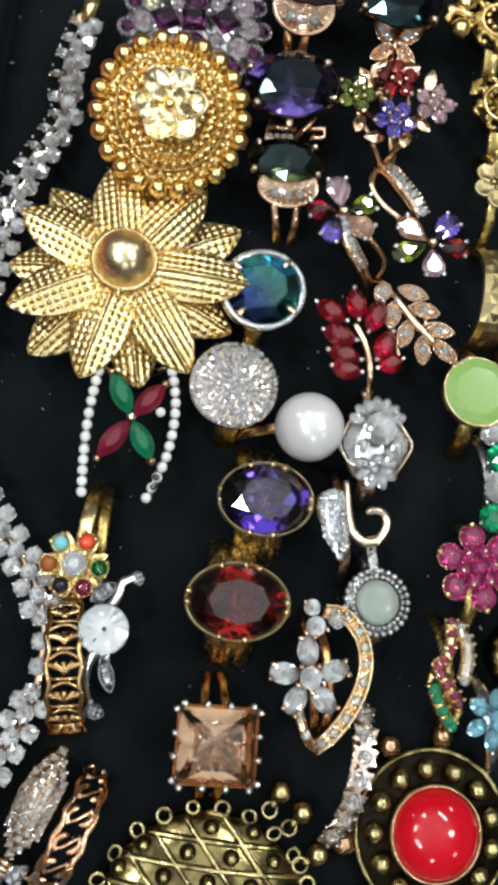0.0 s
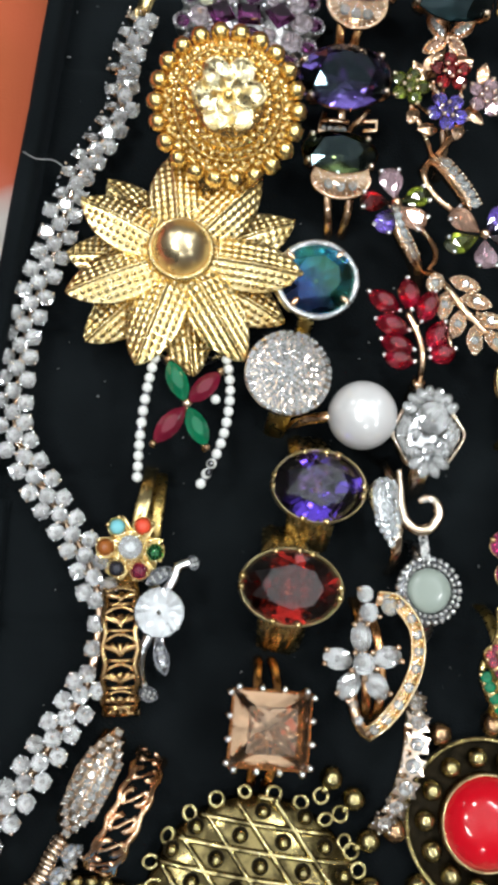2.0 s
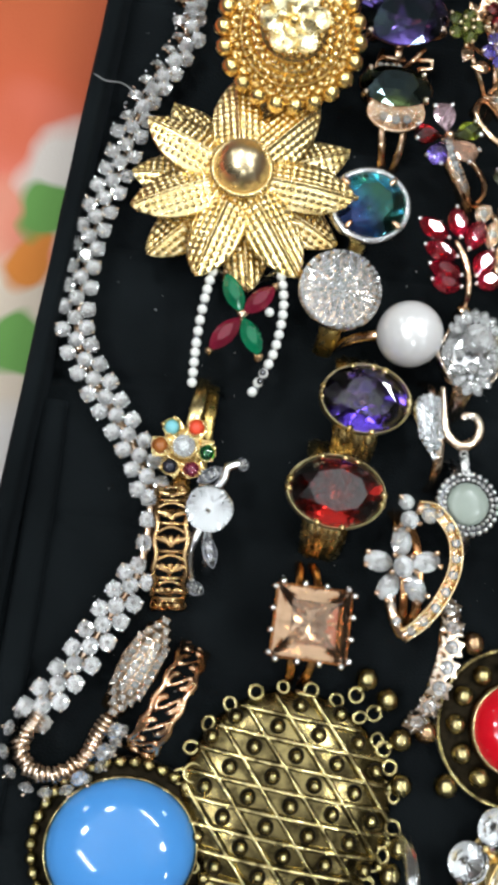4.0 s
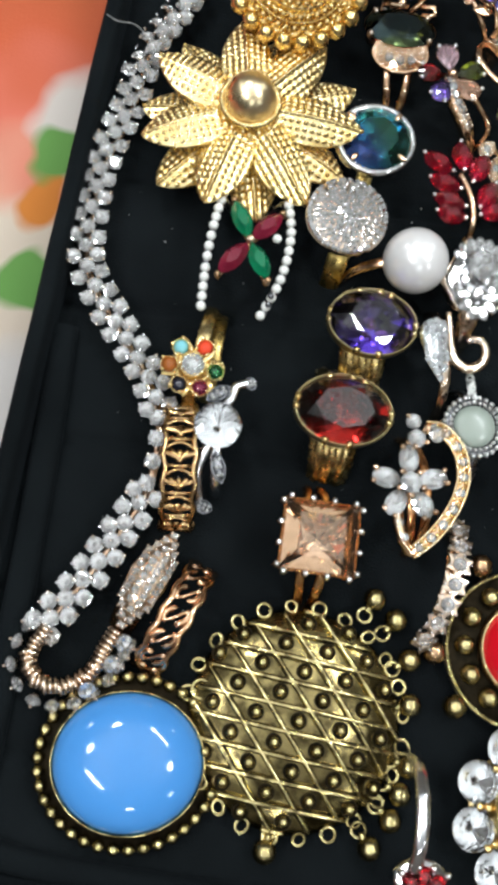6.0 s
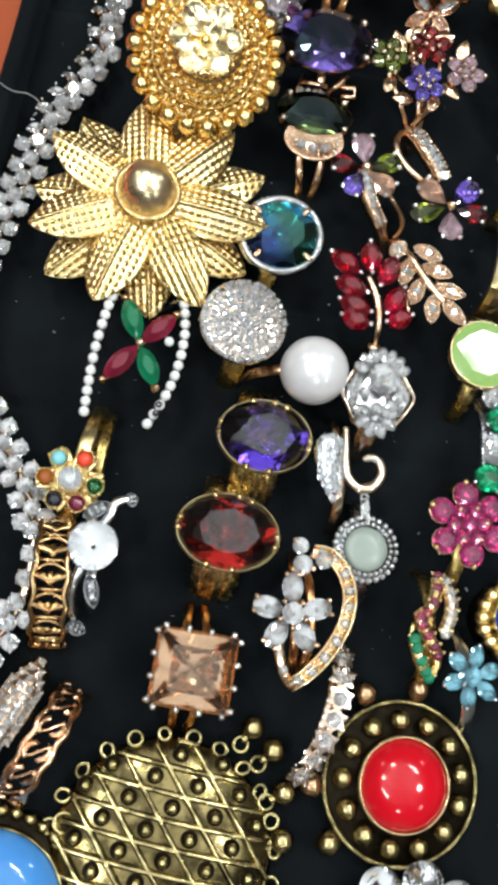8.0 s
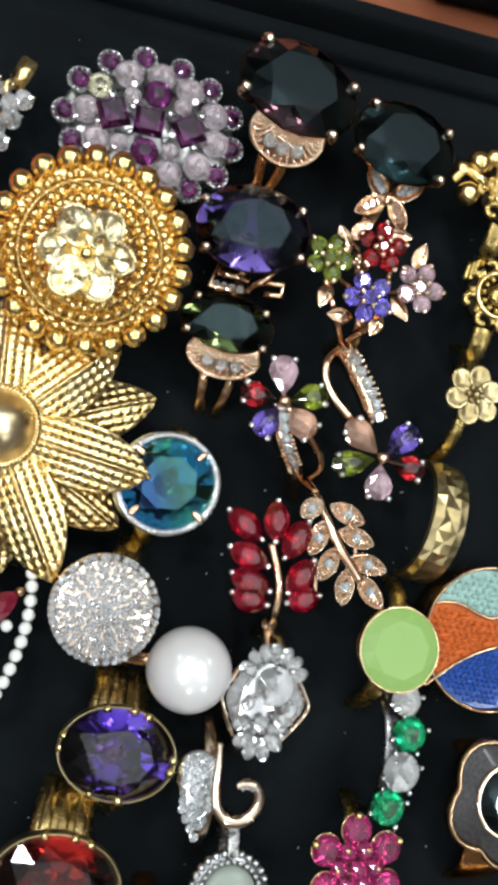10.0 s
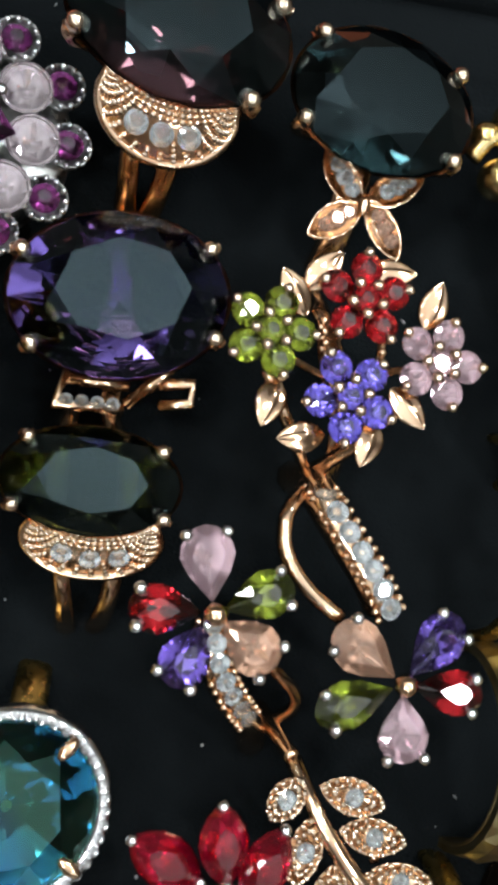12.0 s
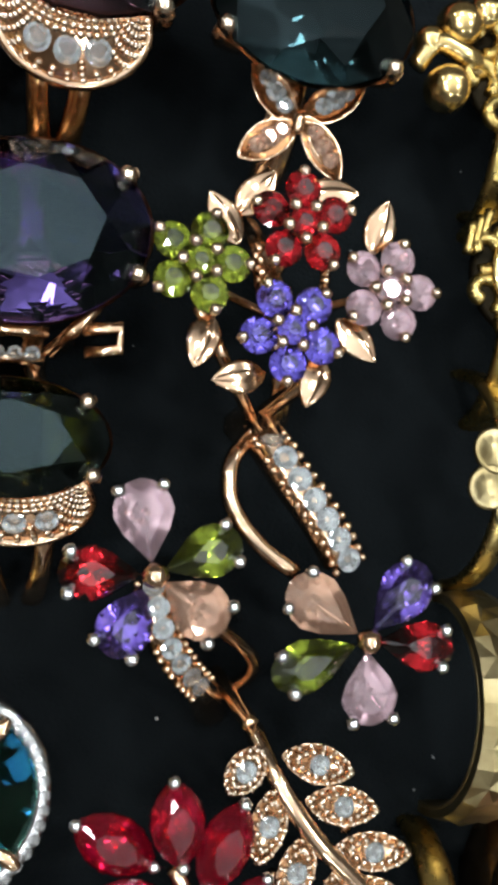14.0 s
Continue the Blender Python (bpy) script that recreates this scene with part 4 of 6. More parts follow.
r = oval_ring("oval_ring", "rose gold ring with dark violet-blue oval stone and open shoulders", 7.8, 66.0, 11.0, 8.5, 6.5, 8, IOLITE, ROSE, (32, 148, 214, 326), 0.7)
band(r, ROSE, 8, 66, 4, 6.5, 9.6, 0.8, 1.2, 0.55, spread=0)
for pts in ([(4.9, 61.2, 6.5), (3.6, 57.9, 5.4), (9.3, 58.0, 5.2)], [(4.6, 60.0, 6.0), (9.5, 59.9, 5.8)], [(13.0, 61.8, 7.5), (9.6, 58.4, 5.4)], [(12.0, 60.2, 5.8), (14.8, 60.7, 5.6), (14.9, 59.0, 5.2), (12.2, 58.6, 5.2)], [(3.8, 71.6, 6.5), (8.0, 72.6, 6), (11.8, 72.3, 6)]):
    bm = bmesh.new()
    sweep(bm, pts, 0.55, 0.7, seg=8, square=0.7)
    part("shoulder", bm, ROSE, r)
for k in range(4):
    stone(r, SPARK, (4.6 + 1.25 * k, 58.2, 6.1), 0.6, n=6, name="small_stone", tilt=(30, 0), setting=SILVER)

r = oval_ring("oval_ring", "rose gold ring with a dark green oval stone and split shank", 6.9, 51.7, 9.6, 6.9, 4.2, -2, DKGREEN, ROSE, (42, 138, 214, 326), 0.62)
crescent(r, ROSE, 7.6, 51.9, 9.6, 6.9, 4.2, -2, 2.9, half=42.0, low=0.85, gap=13.0, size=0.85)
for o in (-1, 1):
    band(r, ROSE, 7.3, 49.5, 3, 6.4, 10.6, 0.75, 1.0, 0.6, spread=2.3 * o, name="split_shank")


def brass_ring(x, y, z, a, b, turn, gem_mat, label, lean, tip=0.0):
    th = thing("oval_ring", x, y, label, "ring", "rings in the tray")
    stone(th, gem_mat, (x, y, z), (a, b), turn=turn, table=0.6, crown=0.36, pav=0.7, high=b, tilt=(0, tip))
    hoop("bezel", x, y, z - 0.4, a + 0.1, b + 0.1, 0.2, OLD_GOLD, th, turn=turn, tall=1.2)
    bm = bmesh.new()
    lathe(bm, [(1.0, 0), (0.9, -1.5), (0.6, -4.5), (0, -4.8)], 32)
    moved(bm, 0, Matrix.Translation((x, y, z - 0.5)) @ Matrix.Rotation(radians(turn), 4, "Z") @ Matrix.Diagonal((a, b, 1, 1)))
    part("basket", bm, BRASS, th)
    c, s = math.cos(radians(turn)), math.sin(radians(turn))
    for t in (68, 84, 112, 170, 186, 252, 282, 350, 6):
        px, py = 0.99 * a * math.cos(radians(t)), 0.99 * b * math.sin(radians(t))
        ang = math.degrees(math.atan2(py / b ** 2, px / a ** 2))
        bm = bmesh.new()
        box(bm, (-0.62, -0.6, -0.9), (0.5, 0.6, 0.6))
        bmesh.ops.bevel(bm, geom=bm.edges[:], offset=0.15, segments=2, affect="EDGES")
        moved(bm, 0, Matrix.Translation((x + c * px - s * py, y + s * px + c * py, z + 0.15)) @ Matrix.Rotation(radians(turn + ang), 4, "Z"))
        part("tab", bm, PALE_GOLD, th)
    band(th, BRONZE, x - 0.3, y, turn - 3, z - 4.6, 10.6, 4.5, 2.5, 0.9, lean=lean, label="wide ridged brass band")
    for o in (-1, 0, 1):
        band(th, BRONZE, x - 0.3, y, turn - 3, z - 4.2, 10.6, 1.0, 0.6, 0.9, offset=o * 1.5, spread=o * 0.9, lean=lean, name="ridge")
    return th


brass_ring(-1.9, -26.1, 11.0, 8.3, 6.1, -5, GARNET, "antique brass ring with a deep red oval stone", -1.0)
brass_ring(2.9, -9.4, 10.0, 7.8, 6.0, -4, PURPLE, "antique brass ring with a blue-violet oval stone", -1.0, 6.0)

pk = thing("square_ring", -5.2, -48.1, "gold ring with a square peach stone held by rows of prongs", "ring", "rings in the tray")
stone(pk, PEACH, (-5.2, -48.1, 11.6), (6.3, 5.9), "square", -4, table=0.6, crown=0.32, pav=0.8, high=5.8)
bm = bmesh.new()
for q, zz in ((1.03, 11.3), (0.7, 7.2)):
    ring = []
    c, s = math.cos(radians(-4)), math.sin(radians(-4))
    for px, py in ((-6.0, -5.6), (6.0, -5.6), (6.0, 5.6), (-6.0, 5.6)):
        ring.append(Vector((-5.2 + q * (c * px - s * py), -48.1 + q * (s * px + c * py), zz)))
    pts = [a.lerp(b, k / 6) for a, b in zip(ring, ring[1:] + ring[:1]) for k in range(6)]
    sweep(bm, pts, 0.35, 0.5, seg=8, closed=True)
part("frame", bm, COPPER, pk)
c, s = math.cos(radians(-4)), math.sin(radians(-4))
for px, py in [(sx * 6.6, (k - 1.5) * 3.5) for sx in (-1, 1) for k in range(4)] + [((k - 1.5) * 3.6, sy * 6.2) for sy in (-1, 1) for k in range(4)]:
    x, y = -5.2 + c * px - s * py, -48.1 + s * px + c * py
    put("prong", ball(SILVER, 3), pk, (x, y, 12.2), s=0.6)
    rod("claw", [(-5.2 + (x + 5.2) * 0.62, -48.1 + (y + 48.1) * 0.62, 7), (x, y, 10.6), (x, y, 12)], 0.45, COPPER, pk, n=4)
for o in (-1, 1):
    band(pk, COPPER, -5.2, -48.1, -3, 7.2, 10.8, 0.8, 0.9, 0.6, offset=0.35 * o, spread=1.6 * o, name="split_shank")

tq = thing("halo_ring", 2.8, 27.4, "silver ring with a blue-green oval stone in a sparkling halo", "ring", "rings in the tray")
stone(tq, TEAL, (2.8, 27.4, 9.2), (6.6, 6.2), turn=30, table=0.62, crown=0.3, pav=0.6, high=5.4)
hoop("halo", 2.8, 27.4, 8.6, 7.1, 6.8, 0.75, SILVER, tq, turn=30, tall=1.1)
for k in range(44):
    a = 2 * math.pi * k / 44
    stone(tq, CZ, (2.8 + 7.1 * math.cos(a), 27.4 + 6.85 * math.sin(a), 9.6), 0.42, n=6, name="halo_stone")
for t in (50, 140, 230, 320):
    put("prong", ball(ROSE), tq, (2.8 + 6.2 * math.cos(radians(t)), 27.4 + 5.9 * math.sin(radians(t)), 10), (0, 0, t), (1.1, 0.55, 0.45))
band(tq, DULL_GOLD, 2.8, 27.4, -10, 5.6, 10, 1.6, 1.2, 0.6)

pr = thing("pearl_ring", 10.3, 2.9, "rose gold ring with one large white pearl", "ring", "rings in the tray")
put("pearl", ball(PEARL, 5), pr, (10.3, 2.9, 10.6), s=5.85, label="round white pearl")
put("cup", cup(ROSE), pr, (10.3, 2.9, 6.6), s=(3.6, 3.6, 2.4))
band(pr, ROSE, 8.6, 3.4, 94, 8.6, 9.8, 0.9, 0.9, 0.7)

dk = thing("disc_ring", -2.1, 10.2, "round silver disc ring covered in tiny pale rhinestones", "ring", "rings in the tray")
bm = bmesh.new()
lathe(bm, [(0, 10.4), (6.4, 10.6), (7.2, 11.2), (7.4, 12.2), (7.2, 12.8), (6.0, 13.2), (3.5, 13.5), (0, 13.6)], 64)
moved(bm, 0, Matrix.Translation((-2.75, 9.2, 0)))
part("disc", bm, PALE_ROSE, dk)
rng = random.Random(11)
for k in range(9):
    rr = 0.86 * k
    count = max(1, round(2 * math.pi * rr / 0.93))
    for i in range(count):
        ang = 360 * i / count + 47 * k + rng.uniform(-3, 3)
        px, py = rr * math.cos(radians(ang)), rr * math.sin(radians(ang))
        stone(dk, RHINE, (-2.75 + px, 9.2 + py, 13.95 - 0.016 * rr ** 2), 0.47, n=6, turn=rng.uniform(0, 60), tilt=(rng.uniform(-9, 9) - 2.0 * py, rng.uniform(-9, 9) + 2.0 * px), name="rhinestone")
bm = bmesh.new()
lathe(bm, [(0, 6.0), (2.6, 6.2), (4.5, 9.0), (6.6, 10.7), (0, 10.7)], 32)
moved(bm, 0, Matrix.Translation((-2.6, 9.4, 0)))
part("gallery", bm, PALE_ROSE, dk)
band(dk, DULL_GOLD, -1.6, 10.2, -12, 6.6, 9.4, 2.2, 1.4, 0.7)

gr = thing("green_ring", 40.2, 10.2, "gold ring with a round pale green faceted stone", "ring", "rings in the tray")
put("stone", gem(GREEN_CAB, "round", 8, 0.7, 0.2, 0.4), gr, (40.7, 10.2, 9.9), (0, 0, 12), (6.1, 6.1, 5.4), label="glossy pale green faceted round stone")
hoop("bezel", 40.7, 10.2, 9.6, 6.1, 6.1, 0.22, CHAMPAGNE, gr, tall=0.6)
plate("base", 40.7, 10.2, 9.1, 5.7, 5.7, 1.2, PALE_GOLD, gr)
band(gr, DULL_GOLD, 40.2, 10.2, -8, 8.4, 10.2, 1.6, 1.3, 0.6)


# ---- flower and leaf rings ----
def petal_stone(th, mat, hub, out, half, setting, prong=0.55):
    """A pear stone from the hub outwards, with two prongs on its round end."""
    hx, hy, hz = hub
    d = math.hypot(out[0] - hx, out[1] - hy)
    ang = math.atan2(out[1] - hy, out[0] - hx)
    half *= 1.14
    m = d - half
    x, y = hx + m * math.cos(ang), hy + m * math.sin(ang)
    s = (m - 0.9) / 1.45
    ob = put("petal_stone", gem(mat, "pear", 8), th, (x, y, hz), (0, 0, math.degrees(ang)), (max(half, s), half, half))
    put("setting", cup(ROSE, "pear", False), th, (x, y, hz - 0.05), (0, 0, math.degrees(ang)), (max(half, s), half, half))
    for k in (-42, 42):
        b = ang + radians(k)
        put("prong", ball(SILVER, 3), th, (x + 1.08 * half * math.cos(b), y + 1.08 * half * math.sin(b), hz + 0.35), s=prong)
    return ob


def pave(th, pts, rise, r, step, width, grain, met, stone_mat=None, n=6):
    """Small stones with grains on both sides along a rod's back."""
    run = path(pts, 12)
    acc = step
    for p, q in zip(run, run[1:]):
        acc += (q - p).length
        if acc >= step:
            acc = 0.0
            d = (q - p).normalized()
            s = Vector((d.y, -d.x, 0)).normalized()
            tilt = math.degrees(math.asin(max(-1, min(1, d.z))))
            stone(th, stone_mat or SPARK, p + Vector((0, 0, rise + 0.4)), r, n=n, turn=math.degrees(math.atan2(d.y, d.x)), tilt=(0, -tilt), name="small_stone", setting=SILVER, fit=0.92)
            for o in (-1, 1):
                for e in (-0.25, 0.25):
                    put("grain", ball(met), th, p + s * (o * width) + d * (e * step) + Vector((0, 0, rise - 0.05)), s=grain)


lf = thing("flower_ring", 17.0, 42.2, "rose gold ring with a five-petal flower of mixed coloured stones", "ring", "rings in the tray")
for mat, out, half in ((PINK, (15.9, 48.8), 1.95), (OLIVE, (23.0, 44.6), 1.75), (DEEPRED, (10.7, 42.5), 1.75), (VIOLET, (14.0, 36.8), 1.8), (BLUSH, (22.2, 38.4), 1.9)):
    petal_stone(lf, mat, (17.0, 42.2, 10.0), out, half, ROSE)
put("hub", ball(ROSE, 3), lf, (17.0, 42.2, 10.6), s=0.95)
LF = [(17, 41.5, 8.6), (18.0, 37.9, 8.2), (19.6, 35.4, 7.2), (21.7, 33.2, 5), (23.2, 31.0, 1), (23.6, 30.2, -1)]
rod("shank", LF, 1.4, ROSE, lf, "pave rose gold shank")
pave(lf, LF[:-2], 1.3, 0.82, 1.5, 1.05, 0.33, ROSE)
rod("twist", [(21.6, 38.6, 9), (23.6, 37.2, 7.6), (25.4, 35.6, 6), (25.7, 34.0, 4.4), (24.4, 32.4, 2), (23, 31, -0.5)], 0.55, ROSE, lf)

rf = thing("flower_ring", 33.2, 37.2, "rose gold ring with a coloured stone flower and looping pave stem", "ring", "rings in the tray")
for mat, out, half in ((BLUSH, (27.5, 41.3), 1.95), (VIOLET, (37.8, 42.4), 1.9), (DEEPRED, (39.8, 36.4), 1.7), (PINK, (33.6, 30.9), 1.95), (OLIVE, (26.6, 34.8), 1.75)):
    petal_stone(rf, mat, (33.2, 37.2, 10.0), out, half, ROSE)
put("hub", ball(ROSE, 3), rf, (33.2, 37.2, 10.6), s=0.95)
RF = [(31.7, 43.2, 8.4), (30.9, 44.6, 8.7), (29.6, 46.6, 8.8), (27.7, 49.2, 8.6), (26.2, 51.8, 7.6), (25.9, 53.4, 5.0), (25.9, 54, 0)]
rod("shank", RF, 1.6, ROSE, rf, "pave rose gold shank")
pave(rf, RF[:-1], 1.5, 0.95, 1.75, 1.2, 0.36, ROSE)
rod("loop", [(28.0, 42.2, 8.6), (25.0, 44.4, 8.8), (23.0, 47.2, 8.8), (22.9, 50.0, 8.4), (24.2, 52.0, 7.4), (25.6, 52.8, 6)], 0.68, ROSE, rf)

bq = thing("bouquet_ring", 27, 63, "rose gold bouquet ring with green, red, blue and pink stone flowers", "ring", "rings in the tray")
for mat, fx, fy, fz, turn, spread in ((OLIVE, 19.9, 64.5, 12, 0, 2.4), (DEEPRED, 27.6, 68.0, 12.2, 18, 2.55), (IRIS, 26.7, 59.9, 12.3, 48, 2.55), (PINK, 34.5, 63.5, 12, 0, 2.5)):
    stone(bq, mat, (fx, fy, fz + 0.3), 1.15, n=8, setting=ROSE, name="flower_stone")
    for k in range(5):
        a = radians(turn + 72 * k)
        stone(bq, mat, (fx + spread * math.cos(a), fy + spread * math.sin(a), fz), 1.42, n=8, turn=k * 31, tilt=(4 * math.sin(a), -4 * math.cos(a)), setting=ROSE, name="flower_stone")
        b = a + radians(36)
        put("prong", ball(PALE_ROSE, 3), bq, (fx + 1.35 * math.cos(b), fy + 1.35 * math.sin(b), fz + 0.65), s=0.5)
        put("prong", ball(PALE_ROSE, 3), bq, (fx + (spread + 1.25) * math.cos(a), fy + (spread + 1.25) * math.sin(a), fz + 0.3), s=0.46)
    rod("stem", [(fx, fy, fz - 0.8), (fx * 0.6 + 10.7, fy * 0.6 + 25, 7.4), (26.8, 62.6, 5.4)], 0.4, ROSE, bq)


def leaf(th, mat, x, y, z, ang, length, width, tilt=10):
    key = ("leaf", mat.name)
    if key not in CACHE:
        bm = bmesh.new()
        top, low = [], []
        for i in range(13):
            s = i / 12
            hw = 0.5 * math.sin(math.pi * s ** 0.85) ** 0.8 + 0.01
            a, b = [], []
            for j in range(9):
                q = j / 4 - 1
                zz = 0.14 * math.sin(math.pi * s) - 0.16 * abs(q) * hw + 0.05 * math.exp(-(q / 0.16) ** 2) - 0.05 * math.cos(4 * math.pi * q) * hw
                a.append(bm.verts.new((s - 0.5, q * hw, zz))), b.append(bm.verts.new((s - 0.5, q * hw, zz - 0.1)))
            top.append(a), low.append(b)
        for i in range(12):
            for j in range(8):
                bm.faces.new((top[i][j], top[i + 1][j], top[i + 1][j + 1], top[i][j + 1]))
                bm.faces.new((low[i][j], low[i][j + 1], low[i + 1][j + 1], low[i + 1][j]))
            for j in (0, 8):
                bm.faces.new((top[i][j], top[i + 1][j], low[i + 1][j], low[i][j]))
        CACHE[key] = finish("leaf", bm, mat)
    return put("leaf", CACHE[key], th, (x, y, z), (0, -tilt, ang), (length, width, 2.4))


for x, y, ang in ((24.2, 70.1, 50), (21.8, 68.0, 125), (30.0, 70.6, 5), (34.0, 68.4, 75), (20.3, 58.9, 250), (23.0, 56.4, 190), (28.7, 56.4, 250), (32.0, 59.6, 310)):
    leaf(bq, ROSE, x, y, 11.6, ang, 4.3, 2.5)
band(bq, ROSE, 26.6, 62, 10, 9.2, 9.6, 0.9, 0.9, 0.5)
rod("wire", [(24.3, 66.2, 11), (24.6, 64, 10.8), (24.9, 62, 11)], 0.4, ROSE, bq)
rod("wire", [(29.7, 66, 11), (29.8, 64.2, 10.8), (29.4, 62, 11)], 0.4, ROSE, bq)
rod("wire", [(20.0, 61.6, 11), (22.2, 57.9, 10), (24.2, 55.3, 8), (25.8, 53.9, 4.5), (26, 53.6, 0)], 0.55, ROSE, bq)
rod("wire", [(29.4, 57.2, 10.5), (27.6, 55.6, 8), (26.0, 54, 4.5)], 0.7, ROSE, bq)
for k in range(5):
    put("grain", ball(ROSE), bq, (24.45 + 0.1 * k, 66.0 - 0.9 * k, 11.4), s=0.42)
    put("grain", ball(ROSE), bq, (29.7 - 0.05 * k, 65.8 - 0.9 * k, 11.4), s=0.42)

bq.location.x -= 0.3 * MM

lr = thing("leaf_ring", 22, 18, "rose gold leaf ring with ruby marquise stones and a pave branch", "ring", "rings in the tray")
for (x0, y0), (x1, y1), zz in (((12.0, 25.4), (17.4, 22.2), 9.6), ((18.6, 28.0), (19.3, 22.2), 10.4), ((23.8, 26.0), (21.1, 20.2), 10), ((13.0, 20.4), (18.9, 18.6), 9.8), ((25.6, 20.6), (22.6, 15.4), 9.6), ((13.9, 16.9), (19.8, 15.2), 9.6), ((14.6, 14.2), (20.0, 13.2), 9.0), ((27.4, 15.8), (22.8, 14.0), 9.2)):
    ang = math.degrees(math.atan2(y1 - y0, x1 - x0))
    half = math.hypot(x1 - x0, y1 - y0) / 2
    stone(lr, RUBY, ((x0 + x1) / 2, (y0 + y1) / 2, zz), (half * 1.05, 2.0), "marquise", ang, ROSE, table=0.5, crown=0.5, high=2.4, fit=0.86, name="ruby_stone")
    for q in (-1.0, 1.0):
        put("prong", ball(SILVER, 2), lr, ((x0 + x1) / 2 + q * half * math.cos(radians(ang)), (y0 + y1) / 2 + q * half * math.sin(radians(ang)), zz + 0.3), s=0.52)
rod("stem", [(18.9, 21.9, 9.4), (20.4, 18.6, 9.6), (21.3, 15.4, 9.4), (21.6, 12.4, 8.4), (21.7, 10.6, 6)], 0.65, ROSE, lr)
rod("branch", [(25.4, 30.4, 6.4), (26.8, 26.8, 8.8), (29.3, 23.0, 9.3), (31.4, 20.8, 9.2), (33.2, 19.0, 9)], 0.75, ROSE, lr)
rod("shank", [(25.4, 30.4, 6.4), (24.4, 32.4, 3), (24, 33.6, -1)], 0.7, ROSE, lr)
rod("shank", [(21.7, 10.6, 6), (21.8, 9.4, 3), (21.8, 8.6, -1)], 1.2, ROSE, lr)
rod("link_wire", [(26.6, 20.4, 8), (26.9, 17.5, 8), (27.2, 16.0, 8)], 0.45, ROSE, lr)
rod("link_wire", [(32.0, 24.4, 7.8), (32.4, 22.6, 7.8)], 0.45, ROSE, lr)
for (x0, y0), (x1, y1) in (((22.9, 26.5), (25.4, 29.4)), ((27.2, 28.9), (32.4, 27.3)), ((25.2, 21.4), (26.6, 26.5)), ((29.0, 25.5), (34.4, 24.4)), ((27.2, 18.1), (28.9, 22.9)), ((31.3, 21.9), (37.0, 21.0)), ((31.1, 15.1), (31.1, 20.1)), ((33.0, 19.5), (37.2, 15.6))):
    ang = math.atan2(y1 - y0, x1 - x0)
    half = math.hypot(x1 - x0, y1 - y0) / 2
    cx, cy = (x0 + x1) / 2, (y0 + y1) / 2
    put("pave_leaf", cup(ROSE, "marquise"), lr, (cx, cy, 9.0), (0, 0, math.degrees(ang)), (half, 2.7, 1.4))
    stone(lr, SPARK, (cx, cy, 9.35), 0.8, n=8, name="small_stone", setting=SILVER)
    for k in range(16):
        t = 2 * math.pi * k / 16
        for f in (0.97, 0.66):
            px, py = half * f * math.cos(t), 1.33 * f * math.copysign(abs(math.sin(t)) ** 1.5, math.sin(t))
            put("grain", ball(PALE_ROSE), lr, (cx + px * math.cos(ang) - py * math.sin(ang), cy + px * math.sin(ang) + py * math.cos(ang), 9.15), s=0.27)

mq = thing("marquise_ring", 22, 2.4, "rose gold ring with a clear stone cluster in a pointed frame", "ring", "rings in the tray")
stone(mq, CZ, (22.2, 2.6, 12.4), 2.8, setting=SILVER, n=8, label="round clear centre stone")
for k in range(7):
    # a fan of small stones over the centre stone
    t = 25 + 22 * k
    stone(mq, CZ, (22.0 + 4.0 * math.cos(radians(t)), 2.7 + 4.3 * math.sin(radians(t)), 11.6), (1.4, 0.95), turn=t, setting=SILVER, name="side_stone")
for k in range(6):
    # and a half flower below it
    t = 175 + 38 * k
    stone(mq, CZ, (21.4 + 2.5 * math.cos(radians(t)), -3.4 + 2.9 * math.sin(radians(t)), 11.5), (1.6, 1.0), turn=t, setting=SILVER, name="side_stone")
for x, y, rr in ((21.4, -2.8, 1.2), (19.0, -0.2, 1.0), (25.0, -0.4, 1.0), (23.9, -2.0, 1.0), (18.7, 4.2, 0.9)):
    stone(mq, CZ, (x, y, 11.9), rr, setting=SILVER, name="side_stone")
# silver plate added as a reflector, to lighten the gaps between the stones
plate("base", 21.8, -0.4, 10.4, 3.4, 6.0, 0.8, SILVER, mq)
prongs(mq, SILVER, [(19.8, 5.2, 12.6), (24.4, 5.0, 12.6), (24.6, 0.9, 12.6), (19.6, 0.7, 12.6), (21.6, -3.2, 12.2), (21.8, 6.6, 12.2), (19, -3.6, 12), (24.4, -3.8, 12), (18.4, 5, 12)], 0.4)
for pts in ([(17.9, 5.2, 9.6), (16.6, 2.6, 9.6), (15.6, 0.2, 9.5), (16.8, -2.6, 9.2), (18.6, -5.4, 8.6)], [(25.6, 4.6, 9.6), (27.2, 2.2, 9.6), (28.2, 0.1, 9.5), (26.8, -2.6, 9.2), (24.8, -5.4, 8.6)]):
    bm = bmesh.new()
    sweep(bm, path(pts, 4), 0.35, 1.3, seg=8)
    part("frame_edge", bm, PALE_ROSE, mq)
    for k, (a, b) in enumerate(zip(pts, pts[1:])):
        for t in (0.25, 0.75):
            p = Vector(a).lerp(Vector(b), t)
            q = p + (Vector((22, 1, p.z)) - p).normalized() * 1.7
            ang = math.degrees(math.atan2(q.y - p.y, q.x - p.x))
            stone(mq, CZ, (q.x, q.y, q.z + 0.6), (1.25, 0.8), "square", ang, PALE_ROSE, name="baguette", table=0.7, crown=0.25)
band(mq, PALE_ROSE, 22, 1, -6, 9.2, 10.2, 2.2, 1.3, 0.7)

